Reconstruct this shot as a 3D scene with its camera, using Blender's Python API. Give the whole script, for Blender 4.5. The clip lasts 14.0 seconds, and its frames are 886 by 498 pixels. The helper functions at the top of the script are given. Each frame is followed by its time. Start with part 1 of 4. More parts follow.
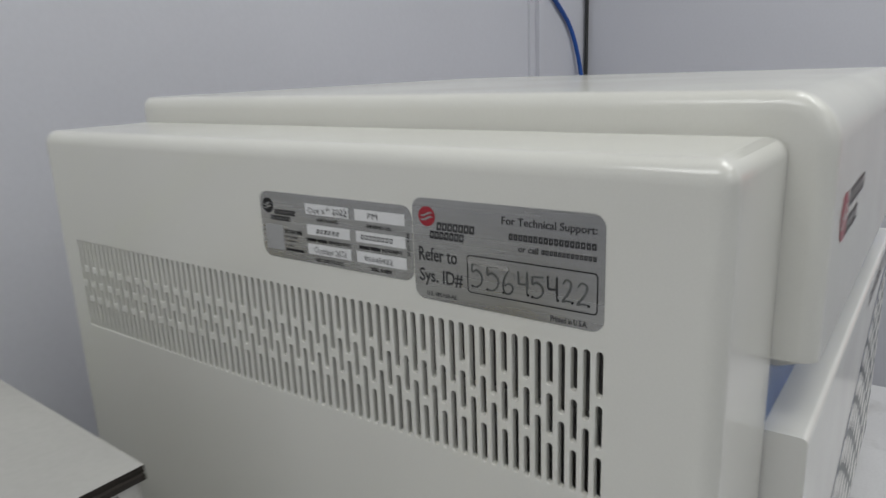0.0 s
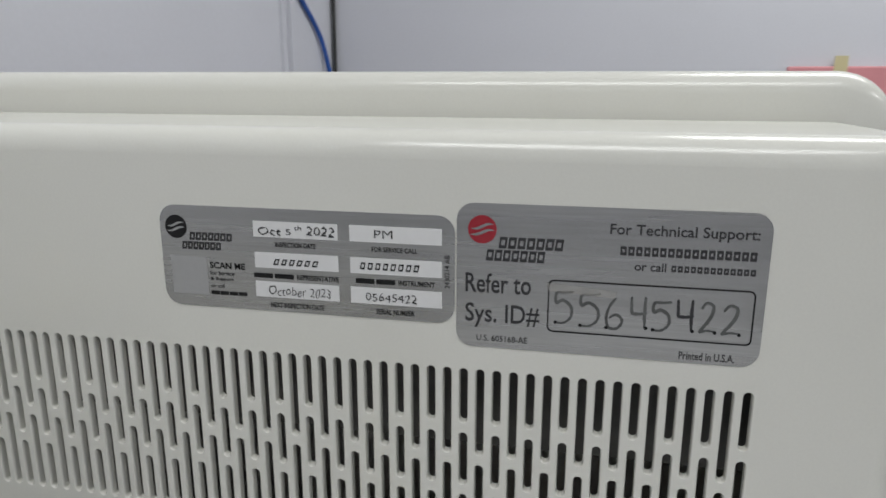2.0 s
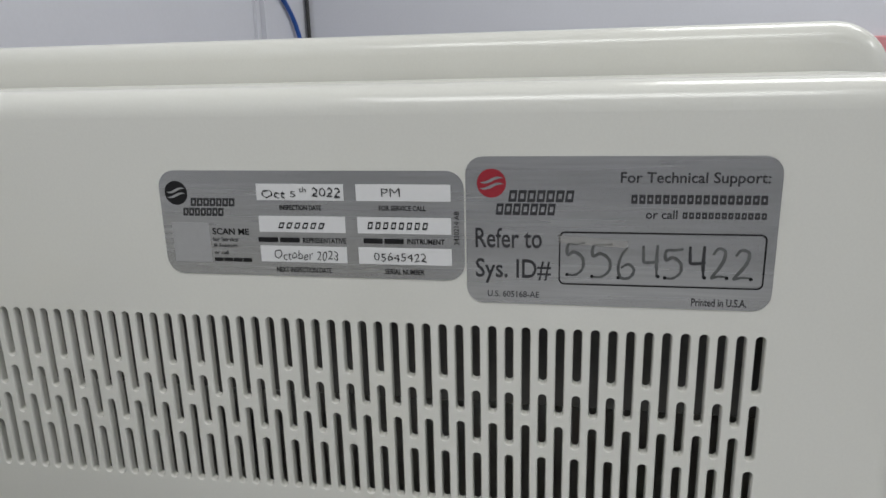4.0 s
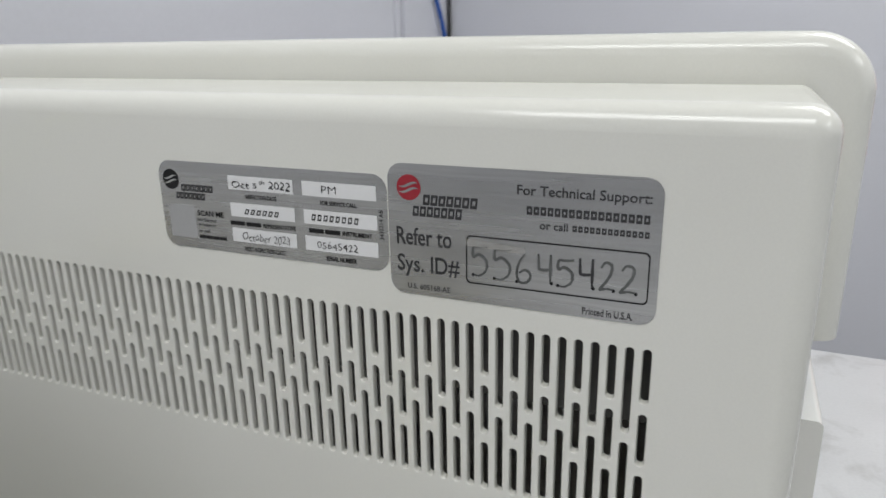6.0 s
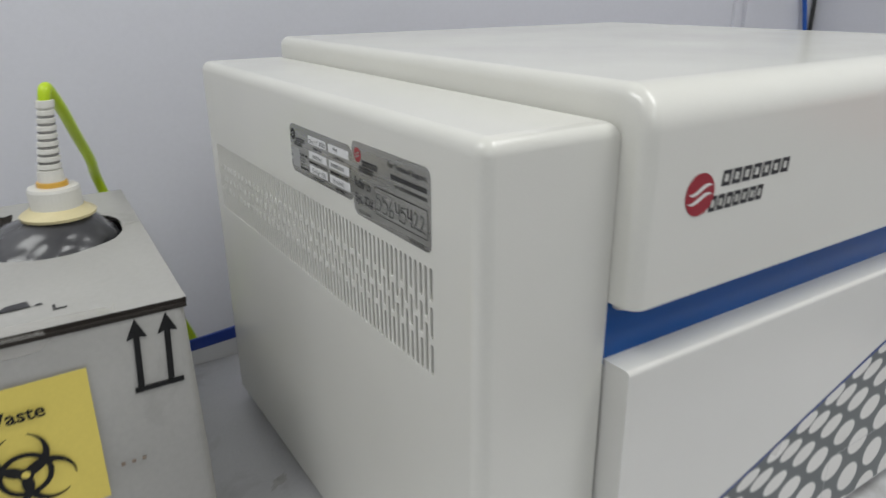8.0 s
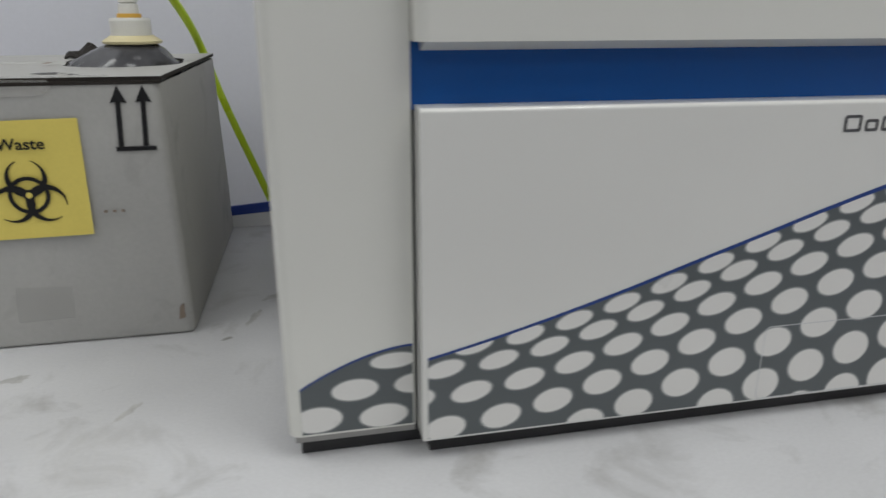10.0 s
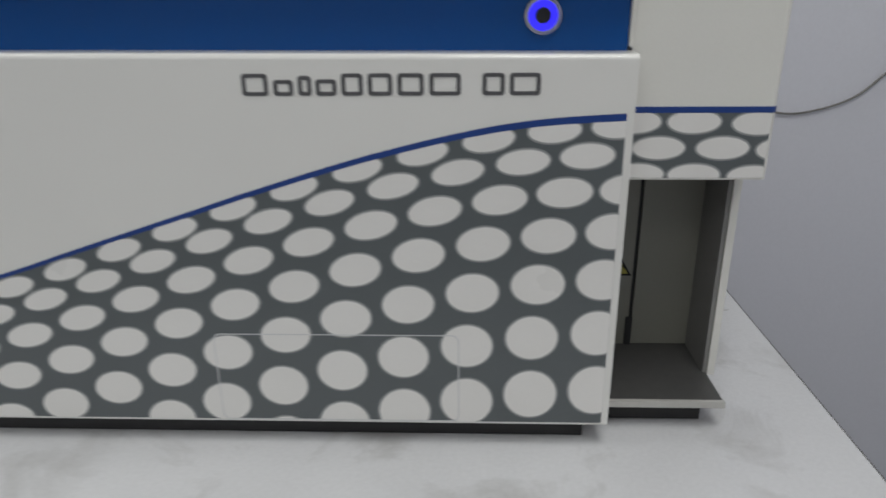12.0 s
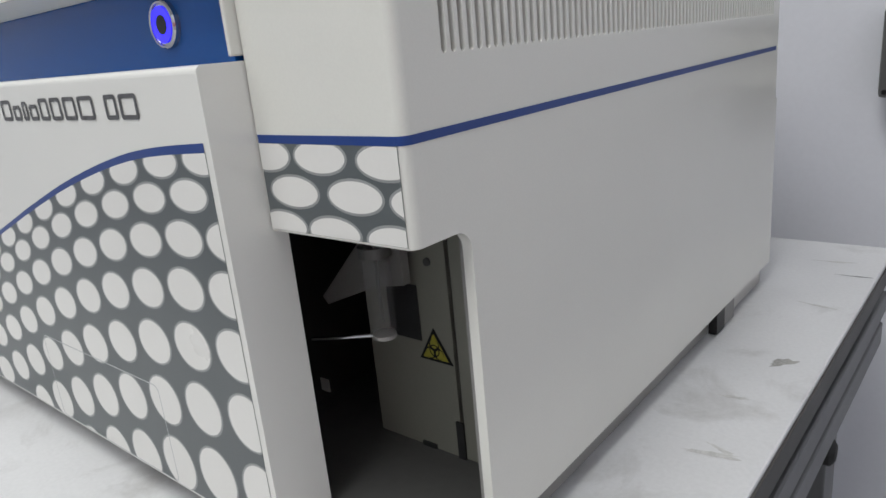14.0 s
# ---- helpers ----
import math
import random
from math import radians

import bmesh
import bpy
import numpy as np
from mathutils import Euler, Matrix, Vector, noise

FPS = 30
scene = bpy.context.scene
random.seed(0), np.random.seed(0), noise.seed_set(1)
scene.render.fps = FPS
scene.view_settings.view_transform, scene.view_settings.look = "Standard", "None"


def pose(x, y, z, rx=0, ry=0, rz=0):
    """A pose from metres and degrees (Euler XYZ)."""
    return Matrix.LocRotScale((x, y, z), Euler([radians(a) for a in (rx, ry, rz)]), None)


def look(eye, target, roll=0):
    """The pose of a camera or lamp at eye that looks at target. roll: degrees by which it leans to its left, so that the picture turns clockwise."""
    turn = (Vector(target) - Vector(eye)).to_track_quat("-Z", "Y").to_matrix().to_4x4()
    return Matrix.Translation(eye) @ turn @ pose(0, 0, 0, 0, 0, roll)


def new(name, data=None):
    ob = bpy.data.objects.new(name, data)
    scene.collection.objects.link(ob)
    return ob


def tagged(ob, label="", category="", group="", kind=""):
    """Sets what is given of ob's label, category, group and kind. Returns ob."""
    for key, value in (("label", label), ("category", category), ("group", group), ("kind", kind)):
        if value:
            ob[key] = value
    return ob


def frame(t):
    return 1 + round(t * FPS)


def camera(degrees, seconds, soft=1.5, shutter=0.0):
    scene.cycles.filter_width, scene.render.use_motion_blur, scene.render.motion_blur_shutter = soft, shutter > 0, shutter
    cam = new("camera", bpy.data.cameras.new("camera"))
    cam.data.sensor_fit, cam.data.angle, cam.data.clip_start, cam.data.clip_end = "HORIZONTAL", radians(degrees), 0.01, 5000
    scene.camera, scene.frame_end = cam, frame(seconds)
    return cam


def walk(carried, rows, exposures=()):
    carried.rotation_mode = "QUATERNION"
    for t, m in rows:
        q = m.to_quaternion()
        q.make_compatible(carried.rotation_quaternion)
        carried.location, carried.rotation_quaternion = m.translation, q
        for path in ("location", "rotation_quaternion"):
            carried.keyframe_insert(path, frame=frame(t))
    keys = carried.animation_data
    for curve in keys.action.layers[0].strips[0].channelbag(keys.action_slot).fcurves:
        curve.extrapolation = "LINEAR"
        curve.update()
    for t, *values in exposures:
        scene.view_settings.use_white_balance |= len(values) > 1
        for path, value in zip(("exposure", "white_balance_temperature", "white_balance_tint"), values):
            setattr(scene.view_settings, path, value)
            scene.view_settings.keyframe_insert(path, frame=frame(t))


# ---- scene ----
cam = camera(65.20, 14.0, shutter=0.5)
PATH = [
    (0, (-0.2660, -0.0398, 0.4571), (0.5143, 0.5327, 0.2053), -2.16),
    (0.5, (-0.2041, 0.0134, 0.4296), (0.5849, 0.5654, 0.1600), -1.09),
    (1, (-0.2010, 0.0410, 0.4240), (0.6116, 0.5612, 0.1609), -0.87),
    (1.5, (-0.2183, 0.0816, 0.4230), (0.6801, 0.4514, 0.1862), -1.24),
    (2, (-0.2328, 0.1291, 0.4366), (0.7182, 0.3304, 0.2020), 0.09),
    (2.5, (-0.2418, 0.1463, 0.4216), (0.7228, 0.2941, 0.2031), 0.40),
    (3, (-0.2396, 0.1443, 0.4153), (0.7258, 0.2862, 0.1967), -0.54),
    (5.3, (-0.2332, 0.1077, 0.4415), (0.6930, 0.3232, 0.1320), -1.48),
    (5.5, (-0.2347, 0.0887, 0.4296), (0.6898, 0.3594, 0.1614), -1.02),
    (6, (-0.2332, 0.0498, 0.4417), (0.6442, 0.4293, 0.1484), -0.99),
    (6.5, (-0.2305, -0.0006, 0.4505), (0.5650, 0.5175, 0.1365), 0.07),
    (7, (-0.2224, -0.0529, 0.4557), (0.4646, 0.5797, 0.0984), 0.13),
    (7.2, (-0.2208, -0.0892, 0.4591), (0.4101, 0.6033, 0.1093), 0.29),
    (7.5, (-0.2155, -0.1586, 0.4712), (0.3548, 0.5884, 0.1295), -0.58),
    (8, (-0.2020, -0.2556, 0.4910), (0.3045, 0.5323, 0.1409), -0.55),
    (8.5, (-0.1618, -0.3527, 0.4630), (0.2307, 0.4963, 0.1094), -2.30),
    (9, (-0.1043, -0.4029, 0.3697), (0.2169, 0.4735, 0.0110), -0.42),
    (9.2, (-0.0935, -0.4146, 0.3418), (0.1988, 0.4750, -0.0093), -0.26),
    (11.3, (0.3975, -0.4648, 0.3186), (0.4361, 0.4820, -0.0010), -0.28),
    (11.5, (0.4611, -0.4537, 0.3163), (0.4664, 0.4922, -0.0081), -0.56),
    (12, (0.5552, -0.4112, 0.2978), (0.5233, 0.5240, -0.0551), -0.45),
    (12.2, (0.5945, -0.3856, 0.2874), (0.5273, 0.5516, -0.0560), -0.41),
    (12.5, (0.6767, -0.3280, 0.2784), (0.4751, 0.6042, -0.0222), -0.98),
    (12.8, (0.7607, -0.2652, 0.2757), (0.3920, 0.6158, -0.0176), -2.25),
    (13, (0.8179, -0.2365, 0.2727), (0.3463, 0.5954, -0.0198), -2.54),
    (13.5, (0.9080, -0.1851, 0.2591), (0.3123, 0.5679, -0.0205), -5.84),
    (14, (0.9314, -0.1711, 0.2614), (0.3069, 0.5560, -0.0237), -5.51),
]
EXPOSURES = [(0, -0.27), (0.5, -0.27), (1, -0.2), (2, -0.05), (3, -0.05), (5.5, 0.1), (6.5, 0.19), (7.5, 0.17), (8, -0.02), (8.5, -0.07), (9, -0.1), (11.5, -0.34), (12, -0.17), (12.5, 0.11), (13, 0.3), (13.5, 0.34), (14, 0.42)]
walk(cam, [(t, look(eye, target, roll)) for t, eye, target, roll in PATH], EXPOSURES)

# ---- light ----
world = bpy.data.worlds.new("world")
scene.world = world
world.use_nodes = True
world.node_tree.nodes["Background"].inputs[0].default_value = (0.75, 0.78, 0.85, 1)
world.node_tree.nodes["Background"].inputs[1].default_value = 0.3


def ceiling_lamp(x, y, sx, sy, watts):
    data = bpy.data.lights.new("ceiling_lamp", "AREA")
    data.shape, data.size, data.size_y, data.energy = "RECTANGLE", sx, sy, watts
    data.color = (0.985, 1.0, 0.98)
    ob = new("ceiling_lamp", data)
    ob.matrix_basis = pose(x, y, 1.83)
    return ob


ceiling_lamp(-0.95, 0.08, 0.6, 1.2, 16)
ceiling_lamp(0.8, -0.68, 0.6, 1.2, 19)
ceiling_lamp(-0.5, -2.2, 1.2, 0.6, 15)


# ---- materials ----
def material(name, col, rough=0.5, metal=0.0, fine=400.0, broad=9.0, vary=0.05, bump=0.04, depth=0.0002, stain=0.0, stretch=(1, 1, 1), coat=0.0, glow=0.0, alpha=1.0, transmit=0.0, spec=0.5):
    m = bpy.data.materials.new(name)
    m.use_nodes = True
    nt = m.node_tree
    n, link = nt.nodes, nt.links.new
    b = n["Principled BSDF"]
    b.inputs["Metallic"].default_value = metal
    b.inputs["Coat Weight"].default_value = coat
    b.inputs["Coat Roughness"].default_value = 0.08
    b.inputs["Alpha"].default_value = alpha
    b.inputs["Specular IOR Level"].default_value = spec
    b.inputs["Transmission Weight"].default_value = transmit
    if glow:
        b.inputs["Emission Color"].default_value = (*col, 1)
        b.inputs["Emission Strength"].default_value = glow
    tc = n.new("ShaderNodeTexCoord")
    mp = n.new("ShaderNodeMapping")
    mp.inputs["Scale"].default_value = stretch
    link(tc.outputs["Object"], mp.inputs[0])
    big, small = n.new("ShaderNodeTexNoise"), n.new("ShaderNodeTexNoise")
    big.inputs["Scale"].default_value, big.inputs["Detail"].default_value = broad, 5
    small.inputs["Scale"].default_value, small.inputs["Detail"].default_value = fine, 3
    link(mp.outputs[0], big.inputs["Vector"])
    link(mp.outputs[0], small.inputs["Vector"])
    half = n.new("ShaderNodeMix")
    half.data_type = "FLOAT"
    half.inputs[0].default_value = 0.4
    link(big.outputs[0], half.inputs[2])
    link(small.outputs[0], half.inputs[3])
    ramp = n.new("ShaderNodeMapRange")
    ramp.inputs[1].default_value, ramp.inputs[2].default_value = 0.3, 0.7
    link(half.outputs[0], ramp.inputs[0])
    mix = n.new("ShaderNodeMix")
    mix.data_type = "RGBA"
    mix.inputs[6].default_value = (*[c * (1 - vary) for c in col], 1)
    mix.inputs[7].default_value = (*[min(1, c * (1 + vary)) for c in col], 1)
    link(ramp.outputs[0], mix.inputs[0])
    last = mix.outputs[2]
    if stain:
        marks = n.new("ShaderNodeTexNoise")
        marks.inputs["Scale"].default_value, marks.inputs["Detail"].default_value, marks.inputs["Distortion"].default_value = 11.0, 9, 0.6
        marks.inputs["Roughness"].default_value = 0.62
        link(mp.outputs[0], marks.inputs["Vector"])
        cut = n.new("ShaderNodeMapRange")
        cut.inputs[1].default_value, cut.inputs[2].default_value = 0.55, 0.78
        cut.inputs[4].default_value = stain
        link(marks.outputs[0], cut.inputs[0])
        over = n.new("ShaderNodeMix")
        over.data_type = "RGBA"
        over.inputs[7].default_value = (0.22, 0.21, 0.19, 1)
        link(cut.outputs[0], over.inputs[0])
        link(last, over.inputs[6])
        last = over.outputs[2]
    link(last, b.inputs["Base Color"])
    gloss = n.new("ShaderNodeMapRange")
    gloss.inputs[1].default_value, gloss.inputs[2].default_value = 0.3, 0.7
    gloss.inputs[3].default_value, gloss.inputs[4].default_value = rough * 0.88, min(1, rough * 1.12)
    link(big.outputs[0], gloss.inputs[0])
    link(gloss.outputs[0], b.inputs["Roughness"])
    if bump:
        bp = n.new("ShaderNodeBump")
        bp.inputs["Strength"].default_value, bp.inputs["Distance"].default_value = bump, depth
        link(small.outputs[0], bp.inputs["Height"])
        link(bp.outputs[0], b.inputs["Normal"])
    return m


PLASTIC = material("white_plastic", (0.72, 0.715, 0.665), 0.19, fine=900, broad=6, vary=0.03, bump=0.10)
DOOR_PLASTIC = material("door_plastic", (0.73, 0.725, 0.69), 0.2, fine=900, vary=0.02, bump=0.06)
DECAL_GREY = material("decal_grey", (0.095, 0.108, 0.112), 0.35, vary=0.05, bump=0.03)
DOT_WHITE = material("dot_white", (0.74, 0.73, 0.70), 0.3, vary=0.02, bump=0.03)
DOT_EDGE = material("dot_edge", (0.29, 0.30, 0.295), 0.35, vary=0.05)
LINE_BLUE = material("line_blue", (0.010, 0.045, 0.215), 0.35, vary=0.06)
PANEL_BLUE = material("panel_blue", (0.004, 0.080, 0.315), 0.2, vary=0.05, bump=0.03, spec=0.3)
# Near black: own colour of dark parts, and painted shade for gaps and cavities.
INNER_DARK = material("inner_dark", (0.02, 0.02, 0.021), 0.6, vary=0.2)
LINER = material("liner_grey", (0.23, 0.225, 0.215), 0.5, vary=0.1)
INNER_GREY = material("inner_grey", (0.12, 0.118, 0.11), 0.6, vary=0.1)
BASE_METAL = material("base_metal", (0.5, 0.49, 0.46), 0.4, metal=0.2, vary=0.08)
# Darker copy of base metal; the shade beneath the unit is in its colour.
SHADE_METAL = material("shaded_metal", (0.3, 0.295, 0.28), 0.45, metal=0.2, vary=0.08)
# Grey tray metal painted far darker to hold the chamber's shade.
SHADED_TRAY = material("shaded_tray", (0.065, 0.064, 0.062), 0.45, metal=0.0, vary=0.15, fine=120)
# Cream metal with the chamber's shade put into its colour.
SHADED_CREAM = material("shaded_cream", (0.22, 0.216, 0.182), 0.42, vary=0.05, bump=0.1)
RUBBER = material("rubber", (0.02, 0.02, 0.02), 0.7)
CHROME = material("chrome", (0.55, 0.55, 0.56), 0.12, metal=1.0, vary=0.03)
RING_GLOW = material("button_glow", (0.03, 0.022, 0.9), 0.35, glow=1.1)
SILVER = material("silver_label", (0.42, 0.42, 0.412), 0.27, metal=0.85, fine=260, broad=26, vary=0.16, bump=0.12, stretch=(1, 0.15, 4))
LABEL_WHITE = material("label_white", (0.74, 0.74, 0.74), 0.45, vary=0.03)
PRINT = material("print_black", (0.010, 0.010, 0.011), 0.55, vary=0.2, spec=0.25)
PRINT_GREY = material("print_grey", (0.035, 0.035, 0.038), 0.45, vary=0.15, spec=0.3)
NAME_GREY = material("name_grey", (0.085, 0.085, 0.088), 0.45, vary=0.1)
INK = material("pencil_ink", (0.09, 0.094, 0.092), 0.55, vary=0.45, fine=700, broad=120)
RED = material("emblem_red", (0.31, 0.014, 0.026), 0.3, vary=0.1)
WALL = material("wall_paint", (0.70, 0.705, 0.755), 0.6, fine=160, broad=3, vary=0.03, bump=0.15, depth=0.0006)
CEILING = material("ceiling_paint", (0.75, 0.75, 0.74), 0.8, vary=0.03)
FLOOR = material("floor_vinyl", (0.2, 0.2, 0.2), 0.5, vary=0.1)
LAMINATE = material("bench_laminate", (0.61, 0.61, 0.62), 0.36, fine=300, broad=9, vary=0.08, bump=0.06, stain=0.6)
EDGE_DARK = material("bench_edge", (0.045, 0.043, 0.04), 0.5, vary=0.2, fine=80)
RAIL = material("bench_rail", (0.15, 0.152, 0.155), 0.4, metal=0.5, vary=0.12, fine=60)
CARD_WHITE = material("white_cardboard", (0.41, 0.405, 0.385), 0.6, fine=220, broad=11, vary=0.07, bump=0.25, depth=0.0008, stain=0.65)
# Cardboard brown taken near black, putting the seam's shade into the colour.
CARD_DARK = material("dark_cardboard", (0.018, 0.014, 0.011), 0.85, fine=500, vary=0.35, bump=0.4, depth=0.001)
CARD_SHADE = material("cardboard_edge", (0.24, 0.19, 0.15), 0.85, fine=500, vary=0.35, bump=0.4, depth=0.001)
NOTE_YELLOW = material("note_yellow", (0.72, 0.59, 0.13), 0.65, fine=300, vary=0.05, bump=0.08)
TUBE_LIME = material("tube_lime", (0.50, 0.68, 0.02), 0.3, vary=0.08)
CAP_WHITE = material("cap_white", (0.70, 0.69, 0.64), 0.35, vary=0.04)
CAP_CREAM = material("cap_cream", (0.66, 0.58, 0.34), 0.4, vary=0.06)
CAP_AMBER = material("cap_amber", (0.66, 0.38, 0.06), 0.35, vary=0.08)
FILM = material("plastic_film", (0.06, 0.06, 0.064), 0.2, fine=16, broad=30, vary=0.4, bump=0.5, depth=0.006)
TAPE = material("packing_tape", (0.6, 0.58, 0.54), 0.06, fine=45, vary=0.08, bump=0.9, depth=0.003, alpha=0.28)
CABLE_BLUE = material("cable_blue", (0.02, 0.10, 0.42), 0.4, vary=0.1)
CABLE_DARK = material("cable_dark", (0.035, 0.035, 0.035), 0.5, vary=0.2)
CORD = material("cord_grey", (0.19, 0.185, 0.17), 0.5, vary=0.15)
BOX_GREY = material("outlet_grey", (0.12, 0.12, 0.118), 0.4, metal=0.3, vary=0.15)
IVORY = material("ivory_plastic", (0.66, 0.65, 0.58), 0.35, vary=0.04)
PINK = material("sign_pink", (0.70, 0.29, 0.31), 0.55, vary=0.08)
PINK_DARK = material("sign_print", (0.30, 0.08, 0.10), 0.55, vary=0.1)
STRIP_BLUE = material("strip_blue", (0.012, 0.045, 0.28), 0.35, vary=0.12)
WARN = material("warning_yellow", (0.34, 0.30, 0.035), 0.45, vary=0.08)
CLEAR = material("clear_acrylic", (0.36, 0.37, 0.37), 0.08, vary=0.1, bump=0.0, alpha=0.08)
FILM_EDGE = material("film_edge", (0.62, 0.63, 0.63), 0.25, vary=0.1)
SCUFF = material("scuff_grey", (0.31, 0.305, 0.29), 0.7, fine=500, broad=60, vary=0.5)
SCUFF_PALE = material("scuff_pale", (0.50, 0.495, 0.485), 0.55, fine=500, broad=80, vary=0.3)


# ---- helpers ----
def mesh_of(name, bm, *mats):
    me = bpy.data.meshes.new(name)
    bm.to_mesh(me)
    bm.free()
    for m in mats:
        me.materials.append(m)
    return me


def part(name, bm, mat, parent, label=""):
    mats = mat if isinstance(mat, (list, tuple)) else (mat,)
    ob = new(name, mesh_of(name, bm, *mats) if isinstance(bm, bmesh.types.BMesh) else bm)
    if not isinstance(bm, bmesh.types.BMesh):
        for m in mats:
            bm.materials.append(m)
    ob.parent = parent
    if parent.parent is None:
        ob.matrix_parent_inverse = parent.matrix_basis.inverted()
    return tagged(ob, label)


def thing(name, at, label, category, group=""):
    ob = new(name)
    ob.empty_display_size = 0.05
    ob.matrix_basis = pose(*at)
    return tagged(ob, label, category, group)


def setting(name, bm, mat, label=""):
    return tagged(new(name, mesh_of(name, bm, mat)), label, "", "", "structure")


def block(x0, x1, y0, y1, z0, z1, bm=None, bevel=0.0, seg=3):
    own = bmesh.new()
    bmesh.ops.create_cube(own, size=1)
    for v in own.verts:
        v.co = ((x0 + x1) / 2 + v.co.x * (x1 - x0), (y0 + y1) / 2 + v.co.y * (y1 - y0), (z0 + z1) / 2 + v.co.z * (z1 - z0))
    if bevel:
        bmesh.ops.bevel(own, geom=own.edges[:], offset=bevel, segments=seg, profile=0.5, affect="EDGES")
    return join(bm, own) if bm else own


def join(bm, own):
    me = bpy.data.meshes.new("tmp")
    own.to_mesh(me)
    own.free()
    bm.from_mesh(me)
    bpy.data.meshes.remove(me)
    return bm


def round_edges(bm, test, offset, seg):
    es = [e for e in bm.edges if test(e.verts[0].co, e.verts[1].co)]
    bmesh.ops.bevel(bm, geom=es, offset=offset, segments=seg, profile=0.5, affect="EDGES", clamp_overlap=True)


def moulded(ob):
    """Soft shading over rounded edges, flat faces kept flat."""
    for f in ob.data.polygons:
        f.use_smooth = True
    ob.data.set_sharp_from_angle(angle=radians(32))
    mod = ob.modifiers.new("normals", "WEIGHTED_NORMAL")
    mod.keep_sharp, mod.weight = True, 100
    return ob


def on(v, value):
    return abs(v - value) < 1e-5


def lathe(profile, centre, seg=32, axis="z", bm=None, lean=(0, 0)):
    """A turned body from (radius, height) pairs about the upright (or the y axis) through centre."""
    bm = bm or bmesh.new()
    rings = []
    for r, h in profile:
        ring = []
        for k in range(seg):
            a = 2 * math.pi * k / seg
            c, s = r * math.cos(a), r * math.sin(a)
            p = (c + lean[0] * h, s + lean[1] * h, h) if axis == "z" else ((c, h, s) if axis == "y" else (h, c, s))
            ring.append(bm.verts.new(Vector(centre) + Vector(p)))
        rings.append(ring)
    for a, b in zip(rings, rings[1:]):
        for k in range(seg):
            bm.faces.new((a[k], a[(k + 1) % seg], b[(k + 1) % seg], b[k]))
    for ring, (r, h) in ((rings[0], profile[0]), (rings[-1], profile[-1])):
        if r > 1e-5:
            bm.faces.new(ring)
    for f in bm.faces:
        f.smooth = False
    return bm


def smooth_path(points, steps=10):
    out, p = [], [Vector(q) for q in points]
    p = [2 * p[0] - p[1], *p, 2 * p[-1] - p[-2]]
    for a, b, c, d in zip(p, p[1:], p[2:], p[3:]):
        for k in range(steps):
            t = k / steps
            out.append(0.5 * (2 * b + (c - a) * t + (2 * a - 5 * b + 4 * c - d) * t * t + (3 * b - a - 3 * c + d) * t ** 3))
    return out + [p[-2]]


def hose(points, radius, seg=10, steps=10, bm=None, straight=False):
    bm = bm or bmesh.new()
    path = [Vector(q) for q in points] if straight else smooth_path(points, steps)
    rings, side = [], None
    for k, q in enumerate(path):
        way = (path[min(k + 1, len(path) - 1)] - path[max(k - 1, 0)]).normalized()
        side = (side or Vector((0.31, 0.83, 0.47))).cross(way).normalized() if side is None else (side - way * side.dot(way)).normalized()
        up = way.cross(side)
        rings.append([bm.verts.new(q + radius * (math.cos(a) * side + math.sin(a) * up)) for a in (2 * math.pi * j / seg for j in range(seg))])
    for a, b in zip(rings, rings[1:]):
        for j in range(seg):
            f = bm.faces.new((a[j], a[(j + 1) % seg], b[(j + 1) % seg], b[j]))
            f.smooth = True
    bm.faces.new(rings[0])
    bm.faces.new(rings[-1])
    return bm


# flat prints: (u, v) on a face and the height over it
def on_left(u, v, h):
    return (-h, u, v)


def on_front(y):
    return lambda u, v, h: (u, y - h, v)


def on_right(u, v, h):
    return (0.748 + h, u, v)


def on_top(z):
    return lambda u, v, h: (u, v, z + h)


def sheet(poly, plane, h0, h1, bm=None, slot=0):
    """A flat piece with its rim: the polygon at height h1 over a face, its rim going down to h0."""
    bm = bm or bmesh.new()
    top = [bm.verts.new(plane(u, v, h1)) for u, v in poly]
    low = [bm.verts.new(plane(u, v, h0)) for u, v in poly]
    f = bm.faces.new(top)
    f.material_index = slot
    for k in range(len(poly)):
        j = (k + 1) % len(poly)
        bm.faces.new((top[k], top[j], low[j], low[k])).material_index = slot
    return bm


def rect(u0, u1, v0, v1):
    return [(u0, v0), (u1, v0), (u1, v1), (u0, v1)]


def round_rect(u0, u1, v0, v1, r, seg=6):
    out = []
    for cu, cv, a0 in ((u1 - r, v0 + r, -90), (u1 - r, v1 - r, 0), (u0 + r, v1 - r, 90), (u0 + r, v0 + r, 180)):
        for k in range(seg + 1):
            a = radians(a0 + 90 * k / seg)
            out.append((cu + r * math.cos(a), cv + r * math.sin(a)))
    return out


def ellipse(cu, cv, a, b, tilt=0.0, seg=36):
    c, s = math.cos(tilt), math.sin(tilt)
    return [(cu + a * math.cos(t) * c - b * math.sin(t) * s, cv + a * math.cos(t) * s + b * math.sin(t) * c) for t in (2 * math.pi * k / seg for k in range(seg))]


def frame_strip(outer, inner, plane, h, bm=None):
    bm = bm or bmesh.new()
    a = [bm.verts.new(plane(u, v, h)) for u, v in outer]
    b = [bm.verts.new(plane(u, v, h)) for u, v in inner]
    for k in range(len(a)):
        j = (k + 1) % len(a)
        bm.faces.new((a[k], a[j], b[j], b[k]))
    return bm


